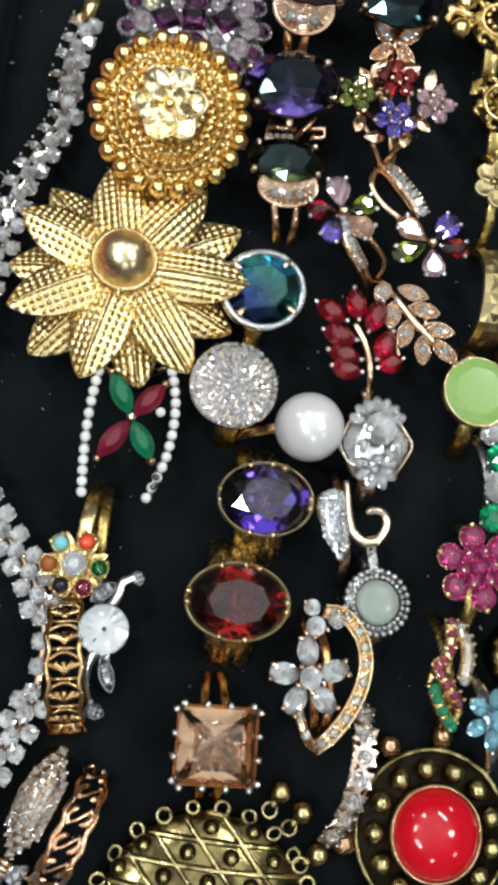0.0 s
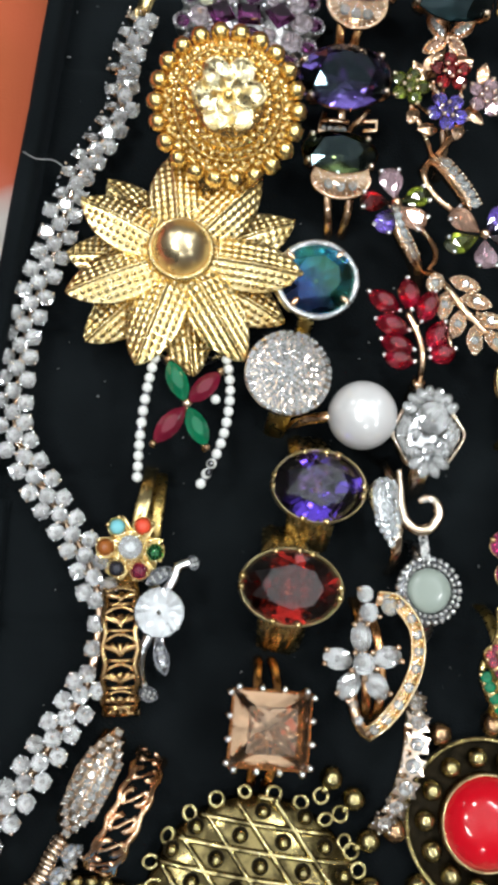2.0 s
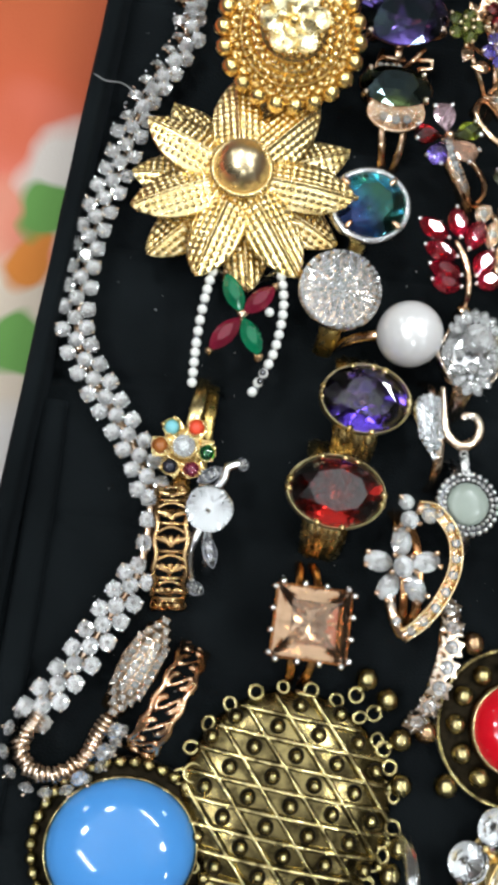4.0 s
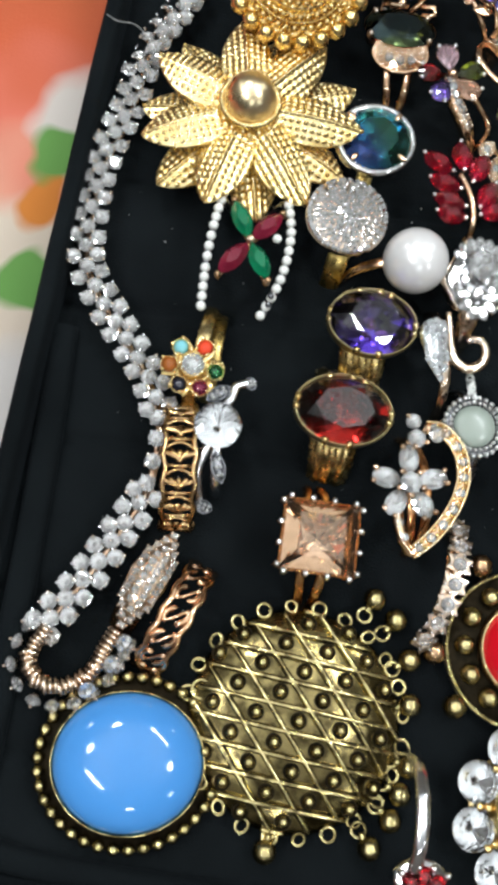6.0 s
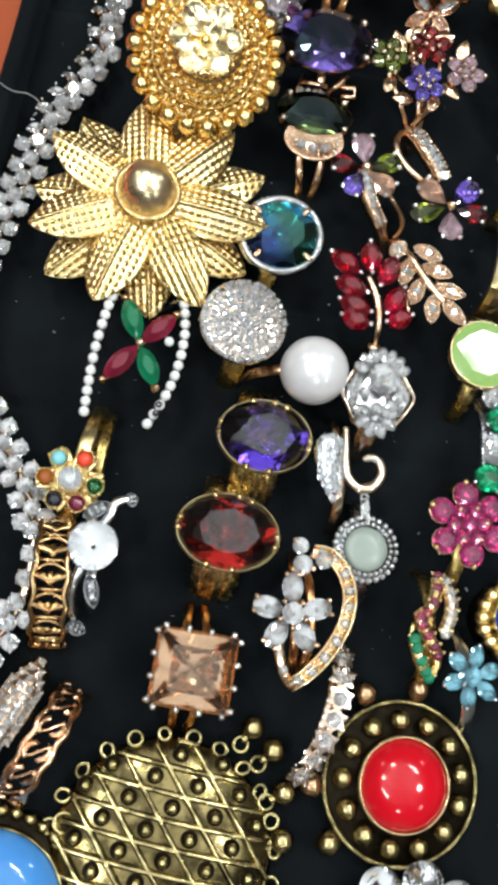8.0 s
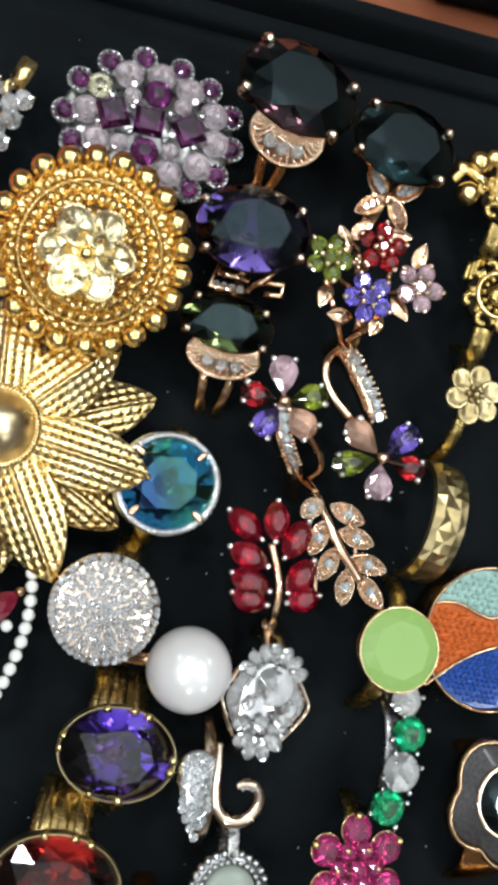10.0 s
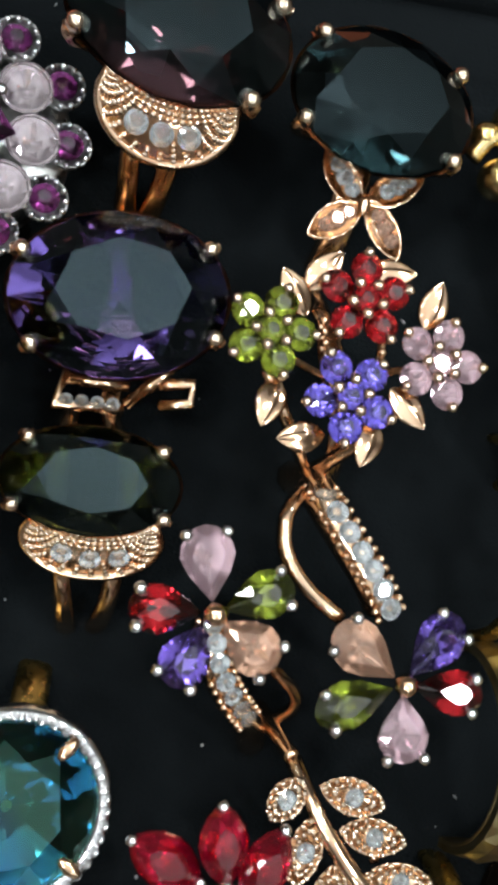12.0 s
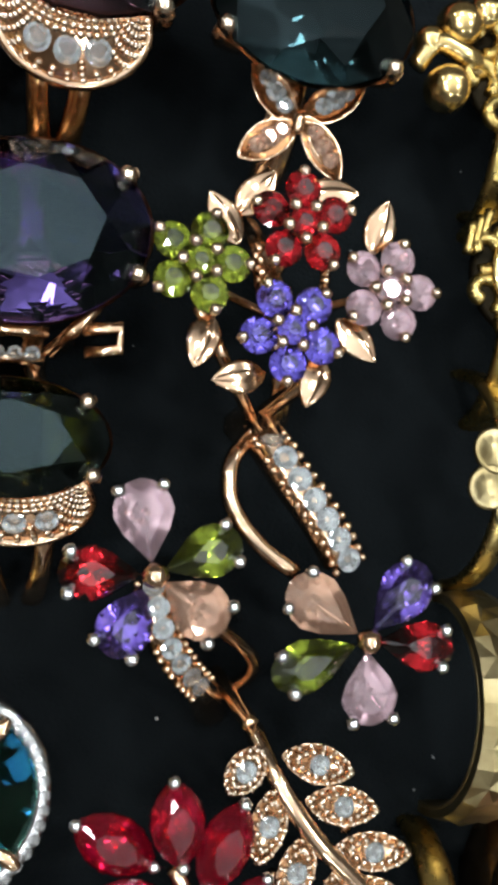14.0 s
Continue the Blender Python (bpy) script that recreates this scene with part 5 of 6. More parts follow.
sw = thing("swan_ring", 19, -12, "pale rose gold swan ring with a pave wing", "ring", "rings in the tray")
bm = bmesh.new()
sweep(bm, path([(14.6, -7.6, 9.2), (14.2, -9.6, 9.4), (14.0, -12.5, 9.6), (14.4, -16, 9.4), (15.2, -19.4, 9)], 6), [0.6, 1.4, 1.8, 2.2, 2.4, 2.6, 2.7, 2.75, 2.75, 2.7, 2.6, 2.4, 2.2, 1.85, 1.75, 1.6, 1.5, 1.35, 1.2, 1.05, 0.9, 0.7, 0.5, 0.3, 0.1], 1.1, seg=12)
w = part("wing", bm, SILVER, sw, "pave set swan wing")
rng = random.Random(5)
for j in range(10):
    t = j / 9
    y = -8.4 - 10.2 * t
    half = 2.5 * math.sin(math.pi * min(1, 0.18 + 0.8 * t)) ** 0.7
    cnt = max(1, round(half * 2 / 1.15))
    for i in range(cnt):
        x = 14.25 + 0.8 * t * t + (i - (cnt - 1) / 2) * 1.15
        put("small_stone", gem(SPARK, n=6), w, (x, y + (0.3 if i % 2 else -0.1), 10.75 - 0.12 * (x - 14.3) ** 2), (rng.uniform(-14, 14), rng.uniform(-14, 14), 0), 0.58)
        put("setting", cup(SILVER), w, (x, y + (0.3 if i % 2 else -0.1), 10.72 - 0.12 * (x - 14.3) ** 2), (0, 0, 0), 0.55)
bm = bmesh.new()
neck = path([(16.6, -6.2, 9.8), (16.8, -9, 10), (17.0, -12, 10), (17.6, -14.6, 10), (19.4, -16.2, 10), (21.6, -16, 10), (23.1, -14.4, 10), (23.3, -12.6, 10.2), (22.4, -11.2, 10.4), (20.9, -11.0, 10.4), (19.9, -11.5, 10.2)], 5)
sweep(bm, neck, [0.55 + 0.4 * math.sin(math.pi * k / (len(neck) - 1)) for k in range(len(neck))], 0.75, seg=10)
part("neck", bm, PALE_ROSE, sw, "curved polished swan neck")
for k in range(4):
    stone(sw, RHINE, (20.6 + 0.65 * k, -11.5 + 0.2 * (k % 2), 11.1), 0.36, n=6, name="small_stone")
rod("bridge", [(15.4, -10.5, 9), (16.8, -10.3, 9.4)], 0.7, PALE_ROSE, sw)
band(sw, PALE_ROSE, 16.4, -13, 4, 9, 10, 1.0, 0.9, 0.55)

gy = thing("grey_ring", 22, -26.2, "oxidised silver ring with a round grey stone and beaded rim", "ring", "rings in the tray")
put("cabochon", dome(GREY_CAB, 3.0), gy, (22, -26.2, 8.0), s=(3.75, 3.75, 1.3), label="milky grey-green round stone")
plate("base", 22, -26.2, 7.8, 5.0, 5.0, 1.4, STEEL, gy)
beads("bead", gy, OLD_SILVER, 22, -26.2, 8.3, 4.25, 4.25, 0.42, 28)
beads("bead", gy, OLD_SILVER, 22, -26.2, 7.9, 5.3, 5.3, 0.55, 27)
for k in range(5):
    hoop("chain_link", 21.1 + 0.12 * k, -17.6 - 0.85 * k, 8.4 - 0.1 * (k % 2), 0.62, 0.7, 0.22, OLD_SILVER, gy, seg=14)
band(gy, STEEL, 22, -26.2, 5, 6.6, 9.0, 1.4, 1.2, 0.5)

cf = thing("crystal_flower_ring", 12, -37, "gold ring with a five-petal clear stone flower and pave arc", "ring", "rings in the tray")
stone(cf, CZ, (9.6, -38.0, 12.6), 1.8, setting=ROSE, label="round clear stone")
for t in (93, 170, 236, 303, 14):
    a = radians(t)
    x, y = 9.6 + 4.15 * math.cos(a), -38.0 + 4.15 * math.sin(a)
    stone(cf, CZ, (x, y, 11.7), (2.45, 1.75), turn=t, setting=SILVER, name="petal_stone")
    for k in (-0.42, 0.42):
        put("prong", ball(ROSE, 2), cf, (9.6 + 6.3 * math.cos(a + k * 0.42), -38.0 + 6.3 * math.sin(a + k * 0.42), 12.2), s=0.5)
    b = a + radians(37)
    put("prong", ball(ROSE, 2), cf, (9.6 + 2.3 * math.cos(b), -38.0 + 2.3 * math.sin(b), 12.7), s=0.5)
for x, y, rr in ((10.3, -27.0, 1.35), (10.9, -30.0, 1.6), (14.4, -29.0, 1.45), (9.8, -32.4, 0.6)):
    stone(cf, CZ, (x, y, 11), rr, setting=SILVER, name="side_stone")
prongs(cf, ROSE, [(9.2, -26.2, 11.4), (12.2, -28.4, 11.4), (9.2, -31, 11.4), (12.6, -30.6, 11.4), (15.8, -28.2, 11.3)], 0.45)
ARC = path([(12.6, -27.6, 9.2), (15.6, -28.2, 9.8), (18.3, -31.5, 10), (19.1, -35.4, 10), (18.3, -39.5, 10), (16.0, -43.8, 10), (13.2, -47.2, 9.4), (10.6, -49.4, 8)], 6)
bm = bmesh.new()
sweep(bm, ARC, 1.0, 0.9, seg=10)
part("arc", bm, ROSE, cf, "curved gold arc set with small stones")
for sgn in (-1, 1):
    bm = bmesh.new()
    run = []
    for k, p in enumerate(ARC):
        d = (ARC[min(k + 1, len(ARC) - 1)] - ARC[max(k - 1, 0)]).normalized()
        run.append(p + Vector((d.y, -d.x, 0)) * (1.02 * sgn) + Vector((0, 0, 0.75)))
    sweep(bm, run, 0.26, 0.5, seg=6)
    part("arc_edge", bm, CHAMPAGNE, cf)
for k in range(3, len(ARC) - 2, 2):
    p = ARC[k]
    if k % 4 == 3:
        stone(cf, SPARK, (p.x, p.y, p.z + 1.1), 0.82, n=8, name="small_stone", setting=SILVER)
    else:
        for dx, dy in ((0.5, 0.4), (-0.5, 0.3), (0.1, -0.6)):
            put("grain", ball(GOLD), cf, (p.x + dx, p.y + dy, p.z + 0.95), s=0.42)
bm = bmesh.new()
sweep(bm, path([(7.9, -42.6, 9.8), (8.4, -44.6, 9.5), (9.2, -47.0, 9.2), (10.8, -49.2, 8)], 5), 1.0, 0.9, seg=10)
part("arc", bm, ROSE, cf)
for x, y in ((8.35, -44.4), (9.2, -46.9)):
    stone(cf, CZ, (x, y, 10.4), 0.72, n=6, name="small_stone")
for o in (-1, 1):
    band(cf, COPPER, 12, -38, 4, 8.6, 10.6, 0.8, 1.1, 0.5, spread=1.4 * o, name="split_shank")

zz = thing("star_ring", 17.8, -53, "pale gold ring band of star-shaped settings with clear stones", "ring", "rings in the tray")
for k in range(7):
    t = k / 6
    p = path([(19.6, -44.4, 6.0), (19.4, -49, 8.2), (18.2, -54, 8.8), (16.4, -59, 8), (14.2, -63.2, 5.4)], 6)[min(24, round(t * 24))]
    bm = bmesh.new()
    n = 12
    lathe(bm, [(0, -1.4), (1.4, -1.3), (2.0, 0), (2.0, 0.5), (1.2, 0.55), (0, 0.3)], n)
    for i, v in enumerate(bm.verts):
        a = math.atan2(v.co.y, v.co.x)
        f = 1.0 + 0.22 * math.cos(6 * a)
        v.co.x, v.co.y = v.co.x * f, v.co.y * f
    moved(bm, 0, Matrix.Translation(p) @ Matrix.Rotation(radians(16 * (t - 0.5) * 4), 4, "X") @ Matrix.Rotation(radians(15), 4, "Z"))
    part("star_setting", bm, PALE_ROSE, zz, smooth=False)
    stone(zz, RHINE, (p.x, p.y, p.z + 0.85), 1.2, n=8, tilt=(32 * (t - 0.5) * 2, 0))
    beads("grain", zz, SILVER, p.x, p.y, p.z + 0.45, 1.75, 1.75, 0.28, 6)
band(zz, PALE_ROSE, 17.6, -53.6, -14, 7.6, 10.0, 1.1, 1.1, 0.5)


# ---- rings beside the bracelet ----
qr = thing("four_stone_ring", -19.6, 3.4, "ring of green and maroon marquise stones between bead strands", "ring", "rings in the tray")
for mat, (x, y) in ((JADE, (-22.6, 10.9)), (MAROON, (-14.2, 9.2)), (MAROON, (-24.6, -2.9)), (JADE, (-16.2, -3.2))):
    ang = math.degrees(math.atan2(y - 3.6, x + 19.5))
    d = math.hypot(x + 19.5, y - 3.6)
    cx, cy = -19.5 + (x + 19.5) * 0.55, 3.6 + (y - 3.6) * 0.55
    stone(qr, mat, (cx, cy, 10.6), (d * 0.47, 1.75), "marquise", ang, BROWN_METAL, table=0.5, crown=0.5, high=2.4, name="marquise_stone", fit=0.86)
    put("prong", ball(BROWN_METAL), qr, (-19.5 + (x + 19.5) * 1.05, 3.6 + (y - 3.6) * 1.05, 10.6), s=0.65)
put("hub", ball(PALE_ROSE, 3), qr, (-19.5, 3.6, 11.2), s=0.8)
for pts in ([(-20.6, 20.5, 6), (-23.2, 17.4, 8), (-24.6, 13.6, 9), (-26.2, 6, 9.4), (-27.0, -1, 9), (-27.3, -9, 8)], [(-17.6, 20.5, 6), (-14.6, 17.8, 8), (-13.2, 14, 9), (-12.2, 6, 9.4), (-13.6, -2.5, 9), (-17.3, -10.4, 8)]):
    run = path(pts, 14)
    acc, last = 0.0, run[0]
    for p in run:
        acc += (p - last).length
        last = p
        if acc >= 1.62:
            acc = 0.0
            put("white_bead", ball(WHITE_BEAD, 3), qr, (p.x, p.y, p.z), s=0.86)
    bm = bmesh.new()
    sweep(bm, [p - Vector((0, 0, 0.7)) for p in run[::3]], 0.8, 0.5, seg=6)
    part("rail", bm, STEEL, qr)
    rod("rail_post", [run[30] - Vector((0, 0, 0.6)), (run[30].x * 0.6 - 8, run[30].y, 4), (-19.6, run[30].y, -0.5)], 0.6, STEEL, qr)
put("white_bead", ball(WHITE_BEAD, 3), qr, (-14.7, 4.8, 10), s=0.8)
for x, y in ((-15.2, -6.0), (-15.6, -7.6)):
    put("knot", ball(STEEL), qr, (x, y, 9.4), s=0.6)
rod("spine", [(-22.9, 11.6, 9), (-19.5, 3.6, 9), (-16, -4, 9)], 0.5, BROWN_METAL, qr)
rod("spine", [(-13.6, 9.8, 9), (-19.5, 3.6, 9), (-25, -3.4, 9)], 0.5, BROWN_METAL, qr)

ml = thing("multi_ring", -27.9, -20.2, "gold flower ring with small stones of seven colours", "ring", "rings in the tray")
put("centre_setting", cup(GOLD), ml, (-27.9, -20.2, 10.6), s=2.0)
stone(ml, CLEAR, (-27.9, -20.2, 10.8), 1.9)
for t, mat in ((124, TURQ), (62, CORAL), (-10, EMERALD), (-68, MAGENTA), (-122, ONYX), (180, AMBER)):
    x, y = -27.9 + 4.0 * math.cos(radians(t)), -20.2 + 4.0 * math.sin(radians(t))
    put("setting", cup(GOLD), ml, (x, y, 9.6), s=1.4)
    put("coloured_stone", dome(mat), ml, (x, y, 9.6), s=(1.2, 1.2, 0.9))
    for k in range(4):
        a = radians(t + 45 + 90 * k)
        put("prong", ball(GOLD), ml, (x + 1.5 * math.cos(a), y + 1.5 * math.sin(a), 10.1), s=0.42)
for k in range(12):
    t = radians(15 + 30 * k)
    leaf(ml, GOLD, -27.9 + 3.4 * math.cos(t), -20.2 + 3.4 * math.sin(t), 8.8, math.degrees(t), 4.2, 1.7, 0)
plate("base", -27.9, -20.2, 8.6, 3.6, 3.6, 1.4, GOLD, ml)
band(ml, PALE_GOLD, -26.6, -15.8, -10, 7.8, 10.4, 1.3, 1.2, 0.55)
band(ml, DULL_GOLD, -24.0, -15.2, -6, 5.0, 9.0, 1.3, 1.2, 0.55, name="inner_band")


def openwork(th, mat, x, y, turn, top, radius, half, motif):
    """A pierced band on edge: two wavy rims and curved bars between them, over the upper arc of the hoop."""
    ax = Vector((math.cos(radians(turn)), math.sin(radians(turn)), 0))
    u = Vector((-ax.y, ax.x, 0))

    def at(a, o, lift=0.0):
        return Vector((x, y, top - radius)) + (u * math.sin(a) + Vector((0, 0, math.cos(a)))) * (radius + lift) + ax * o

    n = 120
    for sgn in (-1, 1):
        bm = bmesh.new()
        sweep(bm, [at(2 * math.pi * i / n, sgn * (half + 0.22 * math.cos(14 * 2 * math.pi * i / n))) for i in range(n)], 0.5, 0.55, seg=8, closed=True)
        part("rim", bm, mat, th)
    for k in range(-5, 6):
        a0 = k * 0.42
        bm = bmesh.new()
        if motif == "fan":
            for q in (-0.75, -0.38, 0.0, 0.38, 0.75):
                sweep(bm, [at(a0 + (0.16 - 0.1 * abs(q)) * (t - 1) * 0.9 + 0.02, half * q * t ** 1.3 * 1.1) for t in (0.05, 0.3, 0.6, 1.0, 1.35)], 0.56, 0.4, seg=6)
            sweep(bm, [at(a0 + 0.2 - 0.12 * (q * q), half * q) for q in (-1, -0.6, -0.2, 0.2, 0.6, 1)], 0.34, 0.4, seg=6)
            sweep(bm, [at(a0 - 0.17, half * q) for q in (-1, 0, 1)], 0.36, 0.4, seg=6)
        else:
            for sgn in (-1, 1):
                sweep(bm, [at(a0 + sgn * (0.02 + 0.12 * math.cos(t * 3.6)), sgn * half * (0.45 + 0.42 * math.sin(t * 4.2) * (1 - 0.45 * t))) for t in [i / 12 for i in range(13)]], 0.55, 0.5, seg=6)
            sweep(bm, [at(a0 - 0.2, -half), at(a0 - 0.08, -half * 0.2), at(a0 + 0.1, half * 0.4), at(a0 + 0.2, half)], 0.3, 0.4, seg=6)
        part("fretwork", bm, mat, th)
    bm = bmesh.new()
    sweep(bm, [at(2 * math.pi * i / 60, 0, -1.0) for i in range(16, 45)], half, 0.3, side=ax, seg=8)
    part("inner_band", bm, mat, th)


ow = thing("openwork_ring", -28.9, -36, "gold band ring pierced with fan shapes and wavy edges", "ring", "rings in the tray")
openwork(ow, HONEY, -28.9, -36.0, 2, 10.6, 11.0, 2.5, "fan")
fg = thing("filigree_ring", -27.5, -62.3, "rose gold band ring of scrolling filigree", "ring", "rings in the tray")
openwork(fg, WARM_ROSE, -27.5, -62.0, -26, 9.6, 9.8, 2.2, "scroll")

cr = thing("solitaire_ring", -22.6, -31, "silver leaf ring with one large round clear stone", "ring", "rings in the tray")
stone(cr, CHATON, (-23.0, -30.4, 10.6), 4.0, setting=SILVER, n=14, table=0.66, crown=0.14, pav=0.5, label="large round clear stone")
rod("vine", [(-22.0, -27.0, 9.4), (-20.8, -25.2, 9.6), (-20.2, -23.2, 9.6), (-18.2, -22.2, 9.2)], 0.85, SILVER, cr)
rod("vine", [(-24.2, -33.6, 9.2), (-25.4, -36.4, 8.4), (-25.6, -39.4, 6.6), (-24.8, -42.0, 4)], 0.95, SILVER, cr)
for x, y, ang, l in ((-23.2, -24.6, 35, 4.4), (-22.4, -37.4, 285, 5.2), (-17.8, -22.4, 20, 2.0), (-24.2, -43.4, 340, 3.0)):
    put("leaf_setting", cup(STEEL, "marquise"), cr, (x, y, 9.6 if y > -40 else 5), (0, 0, ang), (l / 2, 2.2, 1.0))
    for k in range(-1, 2):
        for o in (-0.35, 0.35):
            px, py = 0.26 * l * k, o
            a = radians(ang)
            put("leaf_grain", ball(OLD_SILVER), cr, (x + px * math.cos(a) - py * math.sin(a), y + px * math.sin(a) + py * math.cos(a), 9.75 if y > -40 else 5.1), s=0.32)
band(cr, SILVER, -23.2, -31.5, 6, 7.6, 9.4, 1.0, 1.0, 0.5)

pv = thing("pave_ring", -32.4, -56.4, "rose gold navette ring paved with clear stones", "ring", "rings in the tray")
bm = bmesh.new()
PA = radians(63.5)
run = [Vector((-32.4, -56.4, 0)) + Vector((math.cos(PA), math.sin(PA), 0)) * s for s in [8.6 * (i / 12 - 1) for i in range(25)]]
wid = [0.5 + 3.0 * math.cos(math.pi / 2 * (i / 12 - 1) * 0.98) ** 0.8 for i in range(25)]
sweep(bm, [p + Vector((0, 0, 5.6 + 1.6 * math.cos(math.pi / 2 * (i / 12 - 1)))) for i, p in enumerate(run)], wid, [0.8 + 2.0 * w / 3.5 for w in wid], seg=16)
body = part("body", bm, ROSE, pv, "domed rose gold body")
rng = random.Random(9)
for i in range(-6, 7):
    s = i * 1.35
    w = 0.5 + 3.0 * math.cos(math.pi / 2 * s / 8.6 * 0.98) ** 0.8
    cnt = max(1, round(w * 2 / 1.62))
    for j in range(cnt):
        o = (j - (cnt - 1) / 2) * 1.5
        z = 5.6 + 1.6 * math.cos(math.pi / 2 * s / 8.6) + (0.8 + 2.0 * w / 3.5) * math.sqrt(max(0, 1 - (o / (w + 0.2)) ** 2))
        x, y = -32.4 + s * math.cos(PA) - o * math.sin(PA), -56.4 + s * math.sin(PA) + o * math.cos(PA)
        put("small_stone", gem(SPARK, n=8), body, (x, y, z + 0.2), (rng.uniform(-10, 10), -12 * o, 63.5), 0.66)
        for g in (20, 110, 200, 290):
            put("grain", ball(PALE_ROSE), body, (x + 0.74 * math.cos(radians(g)), y + 0.74 * math.sin(radians(g)), z + 0.1), s=0.24)
band(pv, COPPER, -33.0, -57.2, -27, 5.2, 8.2, 2.6, 1.6, 0.6)

sr = thing("silver_ring", 12.4, -92, "thin silver ring with red stones at its head", "ring", "rings in the tray")
band(sr, SILVER, 12.2, -91.2, -4, 12.4, 10.0, 1.1, 1.1, 0.7)
plate("head", 13.0, -99.4, 9.2, 3.8, 2.8, 2.0, SILVER, sr)
for x, y in ((11.2, -99.4), (13.2, -98.6), (15.2, -99.8)):
    stone(sr, DEEPRED, (x, y, 10.0), 1.5, setting=SILVER)
prongs(sr, SILVER, [(9.6, -98.2, 10.4), (12.2, -97.2, 10.6), (14.6, -97.4, 10.6), (16.8, -98.4, 10.4)], 0.6)


# ---- the eastern column ----
fv = thing("five_stone_ring", 43, -4, "silver ring with alternating clear and emerald green stones", "ring", "rings in the tray")
for x, y, z, mat, rr in ((43.6, 3.0, 8.6, CZ, 2.3), (44.3, -1.5, 9.8, EMERALD, 2.65), (43.7, -6.8, 10.2, CZ, 2.8), (42.6, -11.9, 9.8, EMERALD, 2.65)):
    stone(fv, mat, (x, y, z), rr, setting=SILVER)
    for t in (20, 120, 200, 300):
        put("prong", ball(SILVER, 2), fv, (x + 1.08 * rr * math.cos(radians(t)), y + 1.08 * rr * math.sin(radians(t)), z + 0.4), s=0.45)
band(fv, STEEL, 42.6, -5, 4, 8.2, 10.4, 1.2, 1.0, 0.6)

rf2 = thing("ruby_flower_ring", 39.0, -20.4, "gold ring with a flower of magenta ruby stones", "ring", "rings in the tray")
for k in range(6):
    a = radians(98 + 60 * k)
    x, y = 39.0 + 5.1 * math.cos(a), -20.4 + 5.1 * math.sin(a)
    put("setting", cup(GOLD), rf2, (x, y, 10.1), s=(2.1, 2.1, 1.8))
    stone(rf2, MAGENTA, (x, y, 10.4), 2.25, turn=k * 17, table=0.6, crown=0.34, name="petal_stone")
    put("prong", ball(PALE_GOLD, 2), rf2, (x + 2.1 * math.cos(a), y + 2.1 * math.sin(a), 10.8), s=0.6)
    b = a + radians(30)
    put("prong", ball(PALE_GOLD, 2), rf2, (39.0 + 3.0 * math.cos(b), -20.4 + 3.0 * math.sin(b), 11.1), s=0.45)
    stone(rf2, MAGENTA, (39.0 + 2.6 * math.cos(b), -20.4 + 2.6 * math.sin(b), 10.8), 1.4, setting=GOLD, name="inner_stone")
stone(rf2, MAGENTA, (39.0, -20.4, 11.2), 1.4, setting=GOLD, name="centre_stone")
band(rf2, DULL_GOLD, 38.8, -22.6, -6, 8.4, 10.0, 1.3, 1.2, 0.6)

tw = thing("twist_ring", 34, -38, "gold twist ring of ruby, emerald and clear stone ribbons", "ring", "rings in the tray")
for mat, pts, count, rr in ((MAGENTA, [(34.6, -29.6, 8), (34.2, -32.6, 9), (33.0, -35.2, 9.6), (31.4, -36.6, 9.8), (32.2, -38.4, 9.8), (33.6, -40.4, 9.6), (34.8, -42.4, 9)], 9, 0.95), (JADE, [(30.8, -40.2, 9), (31.6, -42.4, 9), (32.8, -44.6, 8.6), (33.8, -46.2, 8)], 5, 1.0), (CZ, [(36.2, -30.4, 8), (36.9, -33, 9), (36.8, -35.8, 9.4), (35.9, -38.8, 9.4)], 6, 1.0)):
    run = path(pts, 6)
    bm = bmesh.new()
    sweep(bm, run, 1.25, 0.9, seg=8)
    part("ribbon", bm, GOLD if mat != CZ else PALE_ROSE, tw)
    for k in range(count):
        p = run[round(k * (len(run) - 1) / (count - 1))]
        stone(tw, mat, (p.x, p.y, p.z + 0.75), rr, n=6, turn=k * 23, table=0.66, crown=0.25, name="ribbon_stone")
        for o in (-1.05, 1.05):
            put("grain", ball(PALE_GOLD), tw, (p.x + o, p.y + 0.5, p.z + 0.8), s=0.34)
rod("edge", [(30.4, -39.2, 8.6), (30.8, -37.6, 9), (31.6, -37.0, 9)], 0.6, GOLD, tw)
rod("edge", [(34.8, -42.4, 9), (35.2, -44.0, 8.4), (34.4, -45.4, 8)], 0.8, GOLD, tw)
band(tw, DULL_GOLD, 34, -38, 2, 7.6, 9.6, 1.0, 1.2, 0.5)

tz = thing("topaz_ring", 41, -45.6, "silver ring with a cluster of pale blue stones", "ring", "rings in the tray")
stone(tz, TOPAZ, (41.4, -45.4, 9), 1.6, setting=SILVER)
for k in range(6):
    a = radians(20 + 60 * k)
    stone(tz, TOPAZ, (41.4 + 3.3 * math.cos(a), -45.4 + 3.3 * math.sin(a), 8.6), (1.9, 1.35), turn=math.degrees(a), setting=SILVER, name="petal_stone")
    put("prong", ball(SILVER), tz, (41.4 + 5.2 * math.cos(a), -45.4 + 5.2 * math.sin(a), 9), s=0.45)
band(tz, SILVER, 41.4, -46.5, 8, 7, 9.4, 1.3, 1.1, 0.55)

